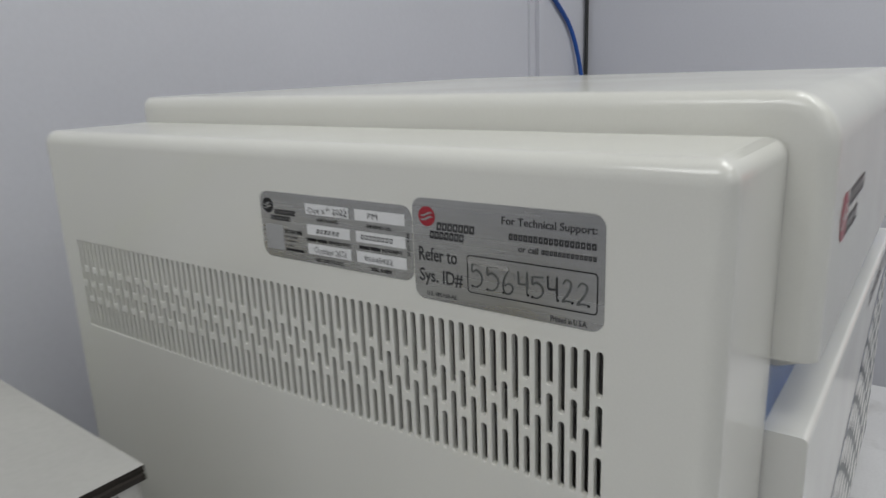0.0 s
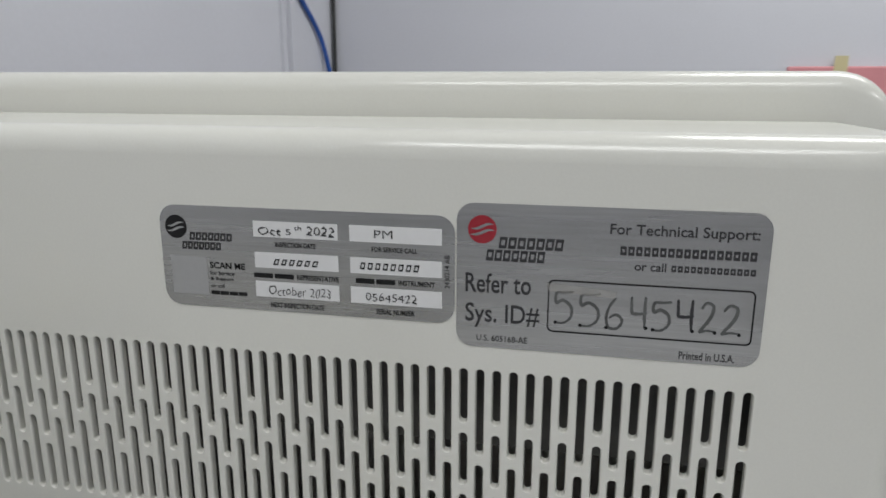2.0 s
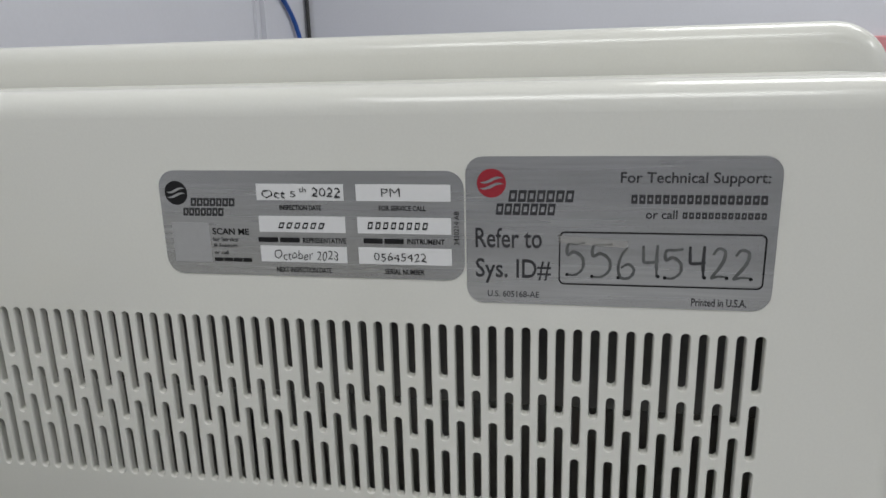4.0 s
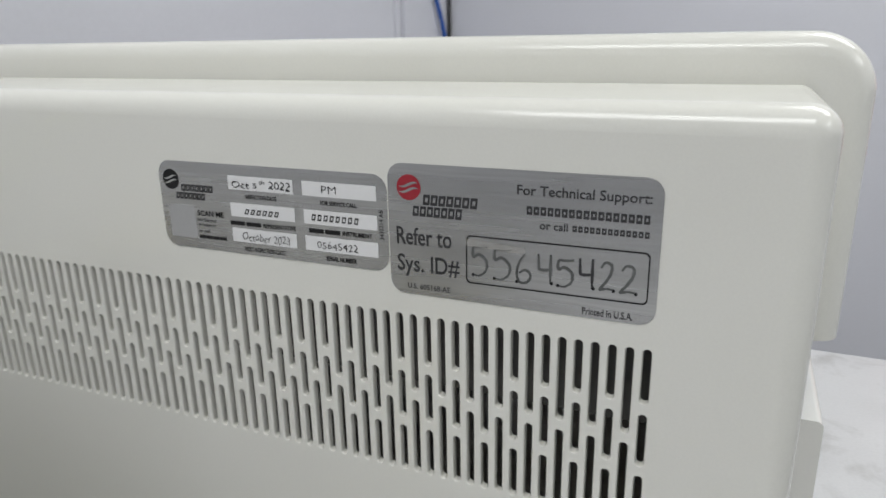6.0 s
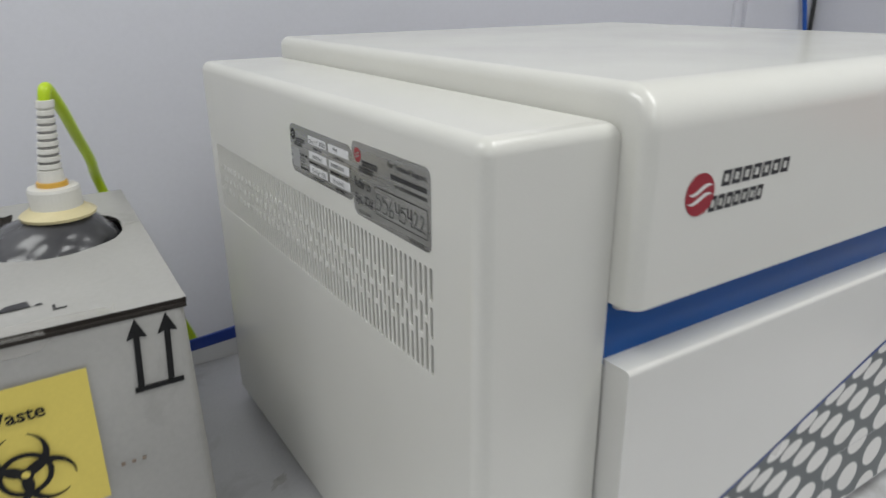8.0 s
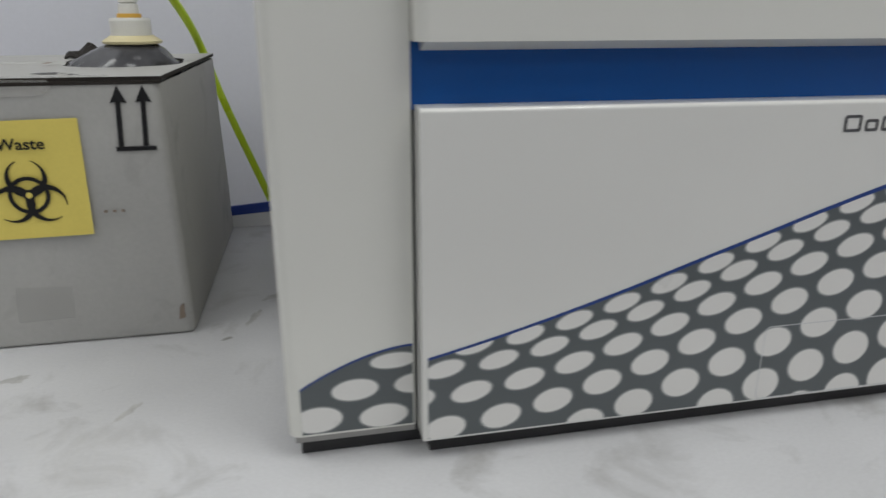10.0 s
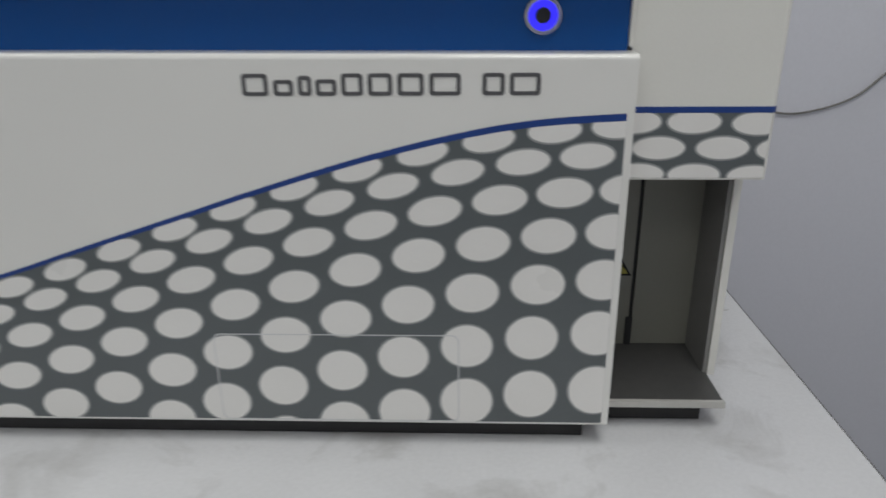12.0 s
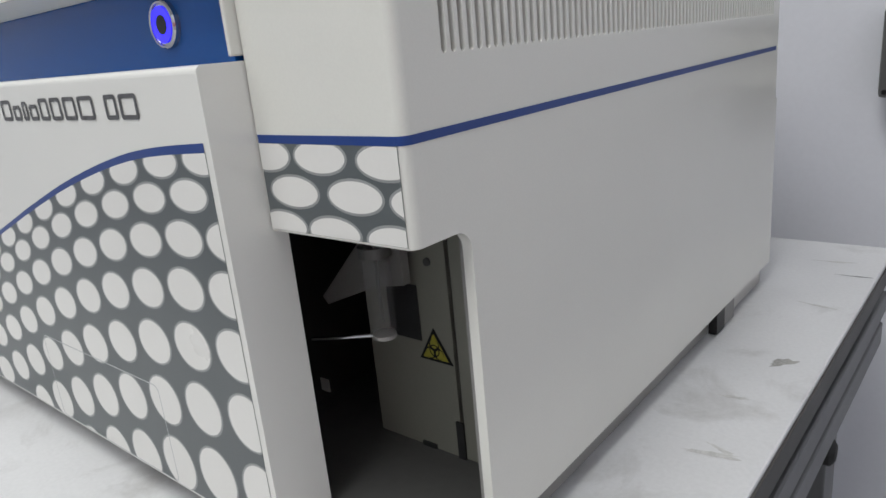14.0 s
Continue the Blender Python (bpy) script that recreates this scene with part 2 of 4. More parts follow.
def lettering(words, u0, u1, v0, v1, plane, h, shear=0.0, bold=0.0, wobble=0.0):
    """The words as a flat mesh that fills the given box on a face; u0 is where the words begin."""
    cu = bpy.data.curves.new("words", "FONT")
    cu.body, cu.resolution_u, cu.shear, cu.offset = words, 3, shear, bold
    ob = new("words", cu)
    me = bpy.data.meshes.new_from_object(ob.evaluated_get(bpy.context.evaluated_depsgraph_get()))
    bpy.data.objects.remove(ob)
    bpy.data.curves.remove(cu)
    me.materials.clear()
    xs, ys = [v.co.x for v in me.vertices], [v.co.y for v in me.vertices]
    x0, x1, y0, y1 = min(xs), max(xs), min(ys), max(ys)
    for v in me.vertices:
        fu, fv = (v.co.x - x0) / (x1 - x0), (v.co.y - y0) / (y1 - y0)
        fv += wobble * math.sin(fu * 23.0) + wobble * 0.6 * math.sin(fu * 61.0 + 1.0)
        v.co = plane(u0 + (u1 - u0) * fu, v0 + (v1 - v0) * fv, h)
    return me


def bars(name, u0, u1, v0, v1, count, plane, h, mat, parent, slant=0.0, fill=0.72, hollow=0.0):
    """A row of plain bars in place of a word, each a part."""
    step = (u1 - u0) / count
    lean = slant * (v1 - v0) * (1 if u1 > u0 else -1)
    for k in range(count):
        a, b = u0 + step * k, u0 + step * (k + fill)
        bm = bmesh.new()
        outer = ((a, v0), (b, v0), (b + lean, v1), (a + lean, v1))
        if hollow:
            mu, mv = sum(p[0] for p in outer) / 4, (v0 + v1) / 2
            frame_strip(outer, [(mu + (u - mu) * (1 - hollow), mv + (v - mv) * (1 - hollow)) for u, v in outer], plane, h, bm)
        else:
            bm.faces.new([bm.verts.new(plane(u, v, h)) for u, v in outer])
        part(name, bm, mat, parent)


def emblem(parent, cu, cv, r, plane, h, disc, wave, flip=1):
    """A round badge with two pale waves."""
    badge = part("emblem", sheet(ellipse(cu, cv, r, r, seg=40), plane, h - 0.0002, h), disc, parent)
    for dv in (0.22, -0.2):
        bm = bmesh.new()
        top, low = [], []
        for k in range(15):
            s = -1 + 2 * k / 14
            w = 0.1 * (1 - s * s) + 0.012
            mid = dv + 0.2 * math.sin(s * 2.2) * 0.9
            reach = 0.78 if dv > 0 else 0.82
            top.append((cu + flip * r * reach * s, cv + r * (mid + w)))
            low.append((cu + flip * r * reach * s, cv + r * (mid - w)))
        a = [bm.verts.new(plane(u, v, h + 0.00012)) for u, v in top]
        b = [bm.verts.new(plane(u, v, h + 0.00012)) for u, v in low]
        for k in range(14):
            bm.faces.new((a[k], a[k + 1], b[k + 1], b[k]))
        part("emblem_wave", bm, wave, badge if parent.parent is None else parent)
    return badge


def biohazard(cu, cv, r, plane, h):
    bm = bmesh.new()
    layer = 0
    for d in (90, 210, 330):
        a = radians(d)
        du, dv = math.cos(a), math.sin(a)
        outer, inner = [], []
        for k in range(33):
            t = a + math.pi + radians(-157 + 314 * k / 32)
            outer.append((cu + r * (0.47 * du + 0.53 * math.cos(t)), cv + r * (0.47 * dv + 0.53 * math.sin(t))))
            inner.append((cu + r * (0.57 * du + 0.415 * math.cos(t)), cv + r * (0.57 * dv + 0.415 * math.sin(t))))
        hh = h + layer * 0.00003
        layer += 1
        va = [bm.verts.new(plane(u, v, hh)) for u, v in outer]
        vb = [bm.verts.new(plane(u, v, hh)) for u, v in inner]
        for k in range(32):
            bm.faces.new((va[k], va[k + 1], vb[k + 1], vb[k]))
    hh = h + layer * 0.00003
    va = [bm.verts.new(plane(cu + r * 0.53 * math.cos(t), cv + r * 0.53 * math.sin(t), hh)) for t in (2 * math.pi * k / 48 for k in range(48))]
    vb = [bm.verts.new(plane(cu + r * 0.42 * math.cos(t), cv + r * 0.42 * math.sin(t), hh)) for t in (2 * math.pi * k / 48 for k in range(48))]
    for k in range(48):
        bm.faces.new((va[k], va[(k + 1) % 48], vb[(k + 1) % 48], vb[k]))
    return bm


# ---- the room ----
setting("wall_back", block(-2.6, 1.80, 0.86, 0.98, -0.92, 1.9), WALL, "pale grey-blue painted wall behind the bench")
setting("wall_right", block(1.70, 1.82, -3.0, 0.859, -0.92, 1.9), WALL, "pale grey painted side wall meeting the back wall")
setting("wall_left", block(-2.72, -2.6, -3.0, 0.98, -0.92, 1.9), WALL, "plain painted wall")
setting("wall_front", block(-2.72, 1.82, -3.12, -3.0, -0.92, 1.9), WALL, "plain painted wall")
setting("floor", block(-2.72, 1.82, -3.12, 0.98, -1.0, -0.92), FLOOR, "grey vinyl floor")
setting("ceiling", block(-2.72, 1.82, -3.12, 0.98, 1.9, 2.0), CEILING, "plain white ceiling")
bm = block(1.36, 1.372, 0.852, 0.8595, 0.30, 1.9)
block(1.40, 1.428, 0.848, 0.8595, 0.30, 1.9, bm)
setting("trim", bm, WALL, "painted raceway running up the wall")

# ---- the bench ----
BZ = 0.006
bench = thing("lab_bench", (0, 0.2, -0.92), "scuffed white laminate lab bench with a dark metal edge", "bench")
top = block(-1.3, 0.8352, -0.25, 0.712, -0.024, 0.0)
for v in top.verts:
    v.co.x += 0.010 * (v.co.y - 0.35) * (v.co.x > 0.5)
round_edges(top, lambda a, b: a.x > 0.7 and b.x > 0.7 and a.y > 0.6 and b.y > 0.6 and abs(a.z - b.z) > 0.01, 0.014, 5)
round_edges(top, lambda a, b: (on(a.z, 0) and on(b.z, 0)), 0.002, 2)
worktop = part("worktop", top, LAMINATE, bench, "white laminate top with grey scuffs")


def slanted(bm):
    for v in bm.verts:
        v.co.x += 0.010 * (v.co.y - 0.35)
    return bm


part("edge_strip", slanted(block(0.8354, 0.8372, -0.24, 0.695, -0.0225, -0.0025)), EDGE_DARK, bench, "worn dark edge")
for k, (z0, z1, x1, m) in enumerate(((-0.046, -0.0245, 0.815, EDGE_DARK), (-0.072, -0.0465, 0.828, RAIL), (-0.084, -0.0725, 0.812, EDGE_DARK), (-0.112, -0.0845, 0.826, RAIL))):
    part("rail", slanted(block(x1 - 0.045, x1 + 0.0052, -0.2, 0.70, z0, z1, bevel=0.002, seg=2)), m, bench)
for x, y in ((0.775, 0.625), (0.775, -0.17), (-1.25, 0.625), (-1.25, -0.17)):
    part("leg", block(x - 0.03, x + 0.03, y - 0.03, y + 0.03, -0.92, -0.1125, bevel=0.003, seg=2), RAIL, bench)
part("back_rail", block(-1.25, 0.76, 0.61, 0.64, -0.112, -0.0245), RAIL, bench)
knob = lathe([(0.0, 0), (0.009, 0.002), (0.014, 0.008), (0.014, 0.016), (0.009, 0.02), (0.0, 0.021)], (0.806, 0.52, -0.16), 20, "x")
part("knob", knob, RUBBER, bench, "black levelling knob")

rng = random.Random(4)


def scuff(u, v, length, width, turn, mat, parent=None):
    pts = []
    c, s = math.cos(radians(turn)), math.sin(radians(turn))
    for k in range(26):
        a = 2 * math.pi * k / 26
        w = 1 + rng.uniform(-0.35, 0.35)
        pu, pv = length * math.cos(a) * w, width * math.sin(a) * w * (1.1 + 0.6 * math.cos(a))
        pts.append((u + pu * c - pv * s, v + pu * s + pv * c))
    bm = bmesh.new()
    bm.faces.new([bm.verts.new((p, q, 0.0002 + 0.00003 * rng.random())) for p, q in pts])
    part("scuff_mark", bm, mat, worktop)


scuff(0.806, 0.372, 0.012, 0.0045, 55, SCUFF)
scuff(0.800, 0.222, 0.016, 0.0025, 12, SCUFF_PALE)
scuff(0.806, 0.230, 0.012, 0.0018, -20, SCUFF_PALE)
scuff(0.790, 0.300, 0.012, 0.0016, 8, SCUFF_PALE)
scuff(0.818, 0.600, 0.016, 0.0009, 4, EDGE_DARK)
scuff(0.802, 0.505, 0.018, 0.0016, -12, SCUFF_PALE)
scuff(0.790, 0.640, 0.02, 0.002, 5, SCUFF_PALE)
scuff(-0.066, 0.252, 0.006, 0.0022, 30, SCUFF)
scuff(-0.255, 0.203, 0.012, 0.006, 10, SCUFF_PALE)
scuff(-0.04, 0.30, 0.02, 0.004, 70, SCUFF_PALE)
scuff(-0.02, 0.36, 0.014, 0.005, 40, SCUFF_PALE)
scuff(-0.14, 0.12, 0.02, 0.003, 60, SCUFF_PALE)
bench.location.z -= BZ

# ---- flow cytometer: covers ----
unit = thing("flow_cytometer", (0.372, 0.28, -BZ), "white benchtop flow cytometer with blue band and grey dotted door", "lab instrument")


def vent_panel(bm, plane, y0, y1, z0, z1, first, count, pitch, w, v0, v1, deep):
    """A flat wall with rows of upright slots, thirds and halves by turns, cut through it."""
    va, vb = first - pitch / 2, first + pitch * (count - 0.5)
    quad = lambda a, b, c, d: bm.faces.new([bm.verts.new(plane(u, v, 0)) for u, v in rect(a, b, c, d)])
    quad(y0, y1, v1, z1)
    quad(y0, y1, z0, v0)
    quad(y0, va, v0, v1)
    quad(vb, y1, v0, v1)
    h, g = v1 - v0, 0.0036
    seg = 5

    wide = w + 0.0004

    def arc(cu, cv, a0, a1, r):
        return [(cu + r * math.cos(radians(a0 + (a1 - a0) * k / seg)), cv + r * math.sin(radians(a0 + (a1 - a0) * k / seg))) for k in range(seg + 1)]

    def face(edge):
        bm.faces.new([bm.verts.new(plane(u, v, 0)) for u, v in edge])

    for i in range(count):
        c = first + pitch * i
        quad(c - pitch / 2, c - wide, v0, v1)
        quad(c + wide, c + pitch / 2, v0, v1)
        n = 3 if i % 2 == 0 else 2
        length = (h - g * (n - 1)) / n
        holes = [(v0 + k * (length + g), v0 + k * (length + g) + length) for k in range(n)]
        face([(c + wide, v0), *arc(c, holes[0][0] + wide, 0, -180, wide), (c - wide, v0)])
        for (a0, a1), (b0, b1) in zip(holes, holes[1:]):
            face(arc(c, a1 - wide, 180, 0, wide) + arc(c, b0 + wide, 0, -180, wide))
        face([(c - wide, v1), *arc(c, holes[-1][1] - wide, 180, 0, wide), (c + wide, v1)])
        for a0, a1 in holes:
            rings = []
            for r, d in ((wide, 0), (w + 0.0001, -0.0004), (w, -0.0009), (w, -deep)):
                rim = arc(c, a0 + wide, -180, 0, r) + arc(c, a1 - wide, 0, 180, r)
                rings.append([bm.verts.new(plane(u, v, d)) for u, v in rim])
            for p, q in zip(rings, rings[1:]):
                for k in range(len(p)):
                    j = (k + 1) % len(p)
                    bm.faces.new((p[k], p[j], q[j], q[k]))


def drop_face(bm, normal, at, axis):
    best = max((f for f in bm.faces if f.normal.dot(Vector(normal)) > 0.999 and on(f.calc_center_median()[axis], at)), key=lambda f: f.calc_area())
    lo = [min(v.co[i] for v in best.verts) for i in range(3)]
    hi = [max(v.co[i] for v in best.verts) for i in range(3)]
    bmesh.ops.delete(bm, geom=[best], context="FACES_ONLY")
    return lo, hi


bm = block(0.0, 0.098, 0.021, 0.552, 0.0148, 0.4205)
round_edges(bm, lambda a, b: on(a.z, 0.4205) and on(b.z, 0.4205) or abs(a.z - b.z) > 0.2 and a.x < 0.05, 0.010, 10)
bm.normal_update()
lo, hi = drop_face(bm, (-1, 0, 0), 0.0, 0)
vent_panel(bm, on_left, lo[1], hi[1], lo[2], hi[2], 0.0726, 74, 0.00613, 0.0015, 0.2606, 0.3348, 0.0034)
bmesh.ops.remove_doubles(bm, verts=bm.verts[:], dist=1e-6)
left_cover = moulded(part("left_cover", bm, PLASTIC, unit, "glossy warm-white moulded side cover with vent slots"))
bm = block(0.016, 0.018, 0.05, 0.54, 0.296, 0.36)
part("baffle", bm, INNER_GREY, left_cover)

bm = block(0.0985, 0.6545, 0.0, 0.56, 0.3065, 0.4415)
round_edges(bm, lambda a, b: on(a.y, 0) and on(b.y, 0) and on(a.z, 0.4415) and on(b.z, 0.4415), 0.026, 14)
round_edges(bm, lambda a, b: (on(a.x, 0.0985) and on(b.x, 0.0985) or on(a.x, 0.6545) and on(b.x, 0.6545)) and not (on(a.y, 0.56) and on(b.y, 0.56)) and not (on(a.z, 0.3065) and on(b.z, 0.3065)), 0.010, 8)
lid = moulded(part("lid", bm, PLASTIC, unit, "glossy warm-white rounded top lid"))
bm = bmesh.new()
ends = [[bm.verts.new((x, y, z)) for y, z in ((0.0012, 0.3064), (0.0228, 0.3064), (0.0224, 0.3008), (0.0190, 0.3004))] for x in (0.1045, 0.6505)]
bm.faces.new(ends[0])
bm.faces.new(ends[1])
for k in range(4):
    bm.faces.new((ends[0][k], ends[0][(k + 1) % 4], ends[1][(k + 1) % 4], ends[1][k]))
part("lid_lip", bm, PLASTIC, lid, "sloping lip under the lid")
F0 = on_front(0.0)
emblem(lid, 0.1475, 0.3735, 0.0135, F0, 0.0004, RED, DOT_WHITE)
bars("wordmark_bar", 0.167, 0.2385, 0.3755, 0.3855, 7, F0, 0.0003, PRINT_GREY, lid, 0.12, 0.82, 0.52)
bars("wordmark_bar", 0.157, 0.2125, 0.3605, 0.3705, 7, F0, 0.0003, PRINT_GREY, lid, 0.12, 0.82, 0.52)

part("core", block(0.0985, 0.55, 0.0350, 0.548, 0.02, 0.260), INNER_DARK, unit)
part("upper_core", block(0.0985, 0.6516, 0.032, 0.548, 0.2632, 0.3062), INNER_DARK, unit)
band = part("blue_panel", block(0.0985, 0.6518, 0.0228, 0.0318, 0.2612, 0.3063), PANEL_BLUE, unit, "glossy deep blue recessed band")

part("end_post", block(0.6520, 0.6546, 0.0190, 0.0318, 0.2640, 0.3063, bevel=0.0008, seg=2), PLASTIC, unit)

# power button
bc = (0.6005, 0.0225, 0.2822)
btn = part("power_button", lathe([(0.0117, 0.002), (0.0115, -0.0022), (0.0109, -0.0032), (0.0100, -0.0032), (0.0097, -0.0024), (0.0, -0.0024)], bc, 40, "y"), CHROME, band, "chrome push button with a glowing blue ring")
part("light_ring", frame_strip(ellipse(bc[0], bc[2], 0.0088, 0.0088, seg=40), ellipse(bc[0], bc[2], 0.0047, 0.0047, seg=40), on_front(0.0225), 0.0030), RING_GLOW, band)
part("button_cap", sheet(ellipse(bc[0], bc[2], 0.0046, 0.0046, seg=40), on_front(0.0225), 0.0024, 0.0031), INNER_DARK, band)

# ---- front door with its printed pattern ----
bm = block(0.1005, 0.6545, 0.0, 0.0345, 0.0125, 0.2617)
round_edges(bm, lambda a, b: on(a.y, 0) and on(b.y, 0) and on(a.z, 0.2617) and on(b.z, 0.2617), 0.0035, 5)
round_edges(bm, lambda a, b: abs(a.z - b.z) > 0.15 and a.y < 0.02, 0.0045, 6)
for v in bm.verts:
    v.co.z += (v.co.z > 0.25) * 0.0032 * (0.6545 - v.co.x) / 0.554
door = moulded(part("front_door", bm, DOOR_PLASTIC, unit, "white hinged front door printed with grey dotted wave"))

WAVE = [(0.05, 0.071), (0.105, 0.0815), (0.174, 0.0985), (0.259, 0.1235), (0.301, 0.1375), (0.383, 0.1643), (0.423, 0.1775), (0.502, 0.2010), (0.58, 0.2180), (0.65, 0.2237), (0.72, 0.2245)]


def wave(x):
    k = max(1, min(len(WAVE) - 3, sum(1 for q in WAVE if q[0] <= x) - 1))
    (xa, a), (xb, b), (xc, c), (xd, d) = WAVE[k - 1:k + 3]
    t = (x - xb) / (xc - xb)
    mb, mc = (c - a) / (xc - xa) * (xc - xb), (d - b) / (xd - xb) * (xc - xb)
    return (2 * t ** 3 - 3 * t * t + 1) * b + (t ** 3 - 2 * t * t + t) * mb + (3 * t * t - 2 * t ** 3) * c + (t ** 3 - t * t) * mc


def slope(x):
    return (wave(x + 0.004) - wave(x - 0.004)) / 0.008


def held(poly, x0, x1, z0, top):
    out = []
    for u, v in poly:
        u = min(max(u, x0), x1)
        q = (u, min(max(v, z0), top(u)))
        if not out or (q[0] - out[-1][0]) ** 2 + (q[1] - out[-1][1]) ** 2 > 1e-9:
            out.append(q)
    if len(out) > 1 and (out[0][0] - out[-1][0]) ** 2 + (out[0][1] - out[-1][1]) ** 2 < 1e-9:
        out.pop()
    return out


def area(poly):
    return abs(sum(a[0] * b[1] - b[0] * a[1] for a, b in zip(poly, poly[1:] + poly[:1]))) / 2


def dot(parent, cu, cv, a, b, tilt, bounds, plane):
    x0, x1, z0, top = bounds
    rim = held(ellipse(cu, cv, a + 0.0004, b + 0.0004, tilt), x0, x1, z0, top)
    white = held(ellipse(cu, cv, a - 0.0010, b - 0.0008, tilt), x0 + 0.0001, x1 - 0.0001, z0 + 0.0001, lambda u: top(u) - 0.0001)
    if len(white) < 4 or area(white) < 1.5e-5 or len(rim) < 4:
        return
    bm = sheet(rim, plane, 0.0001, 0.0003, None, 1)
    sheet(white, plane, 0.0002, 0.00042, bm, 0)
    part("dot", bm, (DOT_WHITE, DOT_EDGE), parent)


DX0, DX1, DZ0 = 0.1048, 0.6498, 0.0140
xs = [DX0 + (DX1 - DX0) * k / 60 for k in range(61)]
ground = [(DX0, DZ0), (DX1, DZ0)] + [(x, wave(x)) for x in reversed(xs)]
part("printed_pattern", sheet(ground, F0, -0.0001, 0.0002), DECAL_GREY, door, "slate-grey print under a wave line")
bm = bmesh.new()
va = [bm.verts.new(F0(x, wave(x), 0.0003)) for x in xs]
vb = [bm.verts.new(F0(x, wave(x) + 0.0022 + 0.0022 * (x - DX0) / (DX1 - DX0), 0.0003)) for x in xs]
for k in range(60):
    bm.faces.new((va[k], va[k + 1], vb[k + 1], vb[k]))
part("wave_line", bm, LINE_BLUE, door, "dark blue wave line")
# the dots lie on a bent grid: k runs along the wave, j down from it
GRID = [(a, b) for a in range(5) for b in range(5 - a)]
GRID_X = (0.64574, -0.10043, 0.07718, -0.0325, 0.00956, -0.36627, -0.04445, -0.05847, 0.03828, -0.1105, 0.13233, -0.01837, 0.13929, -0.07783, -0.0523)
GRID_Z = (0.22073, -0.07951, -0.0514, -0.0177, 0.00763, -0.01344, -0.04977, -0.01358, 0.02468, -0.14662, 0.02682, -0.01043, 0.02797, 0.01292, 0.02581)
for k in range(-1, 15):
    for j in range(7):
        cx = sum(c * (k / 10) ** a * (j / 5) ** b for c, (a, b) in zip(GRID_X, GRID))
        cz = sum(c * (k / 10) ** a * (j / 5) ** b for c, (a, b) in zip(GRID_Z, GRID))
        u = min(1, max(0, (0.64 - cx) / 0.42))
        half = (0.0165, 0.0170, 0.0178, 0.0178, 0.0180, 0.0180, 0.0187)[j] * (1 - 0.06 * u)
        tall = (0.0080, 0.0084, 0.0100, 0.0122, 0.0144, 0.0166, 0.0190)[j] * (1 - 0.12 * u)
        tilt = math.atan(slope(min(max(cx, 0.07), 0.66))) * (0.95, 0.9, 0.85, 0.7, 0.45, 0.25, 0.1)[j]
        if DZ0 - tall < cz < 0.24 and DX0 - half < cx < DX1 + half:
            dot(door, cx, cz, half, tall, tilt, (DX0, DX1 + 0.0002, DZ0, wave), F0)
part("film_edge", frame_strip(round_rect(0.3855, 0.5515, 0.0142, 0.0815, 0.005), round_rect(0.3862, 0.5508, 0.0149, 0.0808, 0.0045), F0, 0.0006), FILM_EDGE, door, "edge of a clear film")
x = 0.4235
for w, h in ((0.0172, 1), (0.0132, 0.72), (0.0090, 0.9), (0.0138, 0.74), (0.0142, 1), (0.0160, 1), (0.0172, 1), (0.0205, 1), (0, 0), (0.0145, 1), (0.0200, 1)):
    if w:
        z1 = 0.2388 + 0.0128 * h
        part("name_bar", frame_strip(round_rect(x, x + w * 0.9, 0.2388, z1, 0.0022), round_rect(x + 0.0026, x + w * 0.9 - 0.0026, 0.2411, z1 - 0.0023, 0.0006), F0, 0.0004), NAME_GREY, door)
    x += w + (0.0014 if w else 0.0090)

# printed foot of the left cover
F1 = on_front(0.021)


def foot_wave(x):
    return 0.0505 + 0.034 * (1 - (1 - min(1, max(0, (x - 0.004) / 0.093))) ** 1.75)


xs = [0.0105 + (0.0968 - 0.0105) * k / 20 for k in range(21)]
part("printed_pattern", sheet([(xs[0], 0.0165), (xs[-1], 0.0165)] + [(x, foot_wave(x)) for x in reversed(xs)], F1, -0.0001, 0.0002), DECAL_GREY, left_cover)
bm = bmesh.new()
va = [bm.verts.new(F1(x, foot_wave(x), 0.0003)) for x in xs]
vb = [bm.verts.new(F1(x, foot_wave(x) + 0.0018, 0.0003)) for x in xs]
for k in range(20):
    bm.faces.new((va[k], va[k + 1], vb[k + 1], vb[k]))
part("wave_line", bm, LINE_BLUE, left_cover)
for cx, cz, a, b in ((0.0225, 0.0285, 0.0195, 0.0115), (0.0735, 0.0265, 0.0195, 0.0105), (0.0520, 0.0515, 0.0185, 0.0095), (0.0820, 0.0735, 0.0185, 0.0070), (0.1000, 0.0525, 0.0185, 0.0090)):
    dot(left_cover, cx, cz, a, b, 0.05, (0.0105, 0.0968, 0.0165, foot_wave), F1)

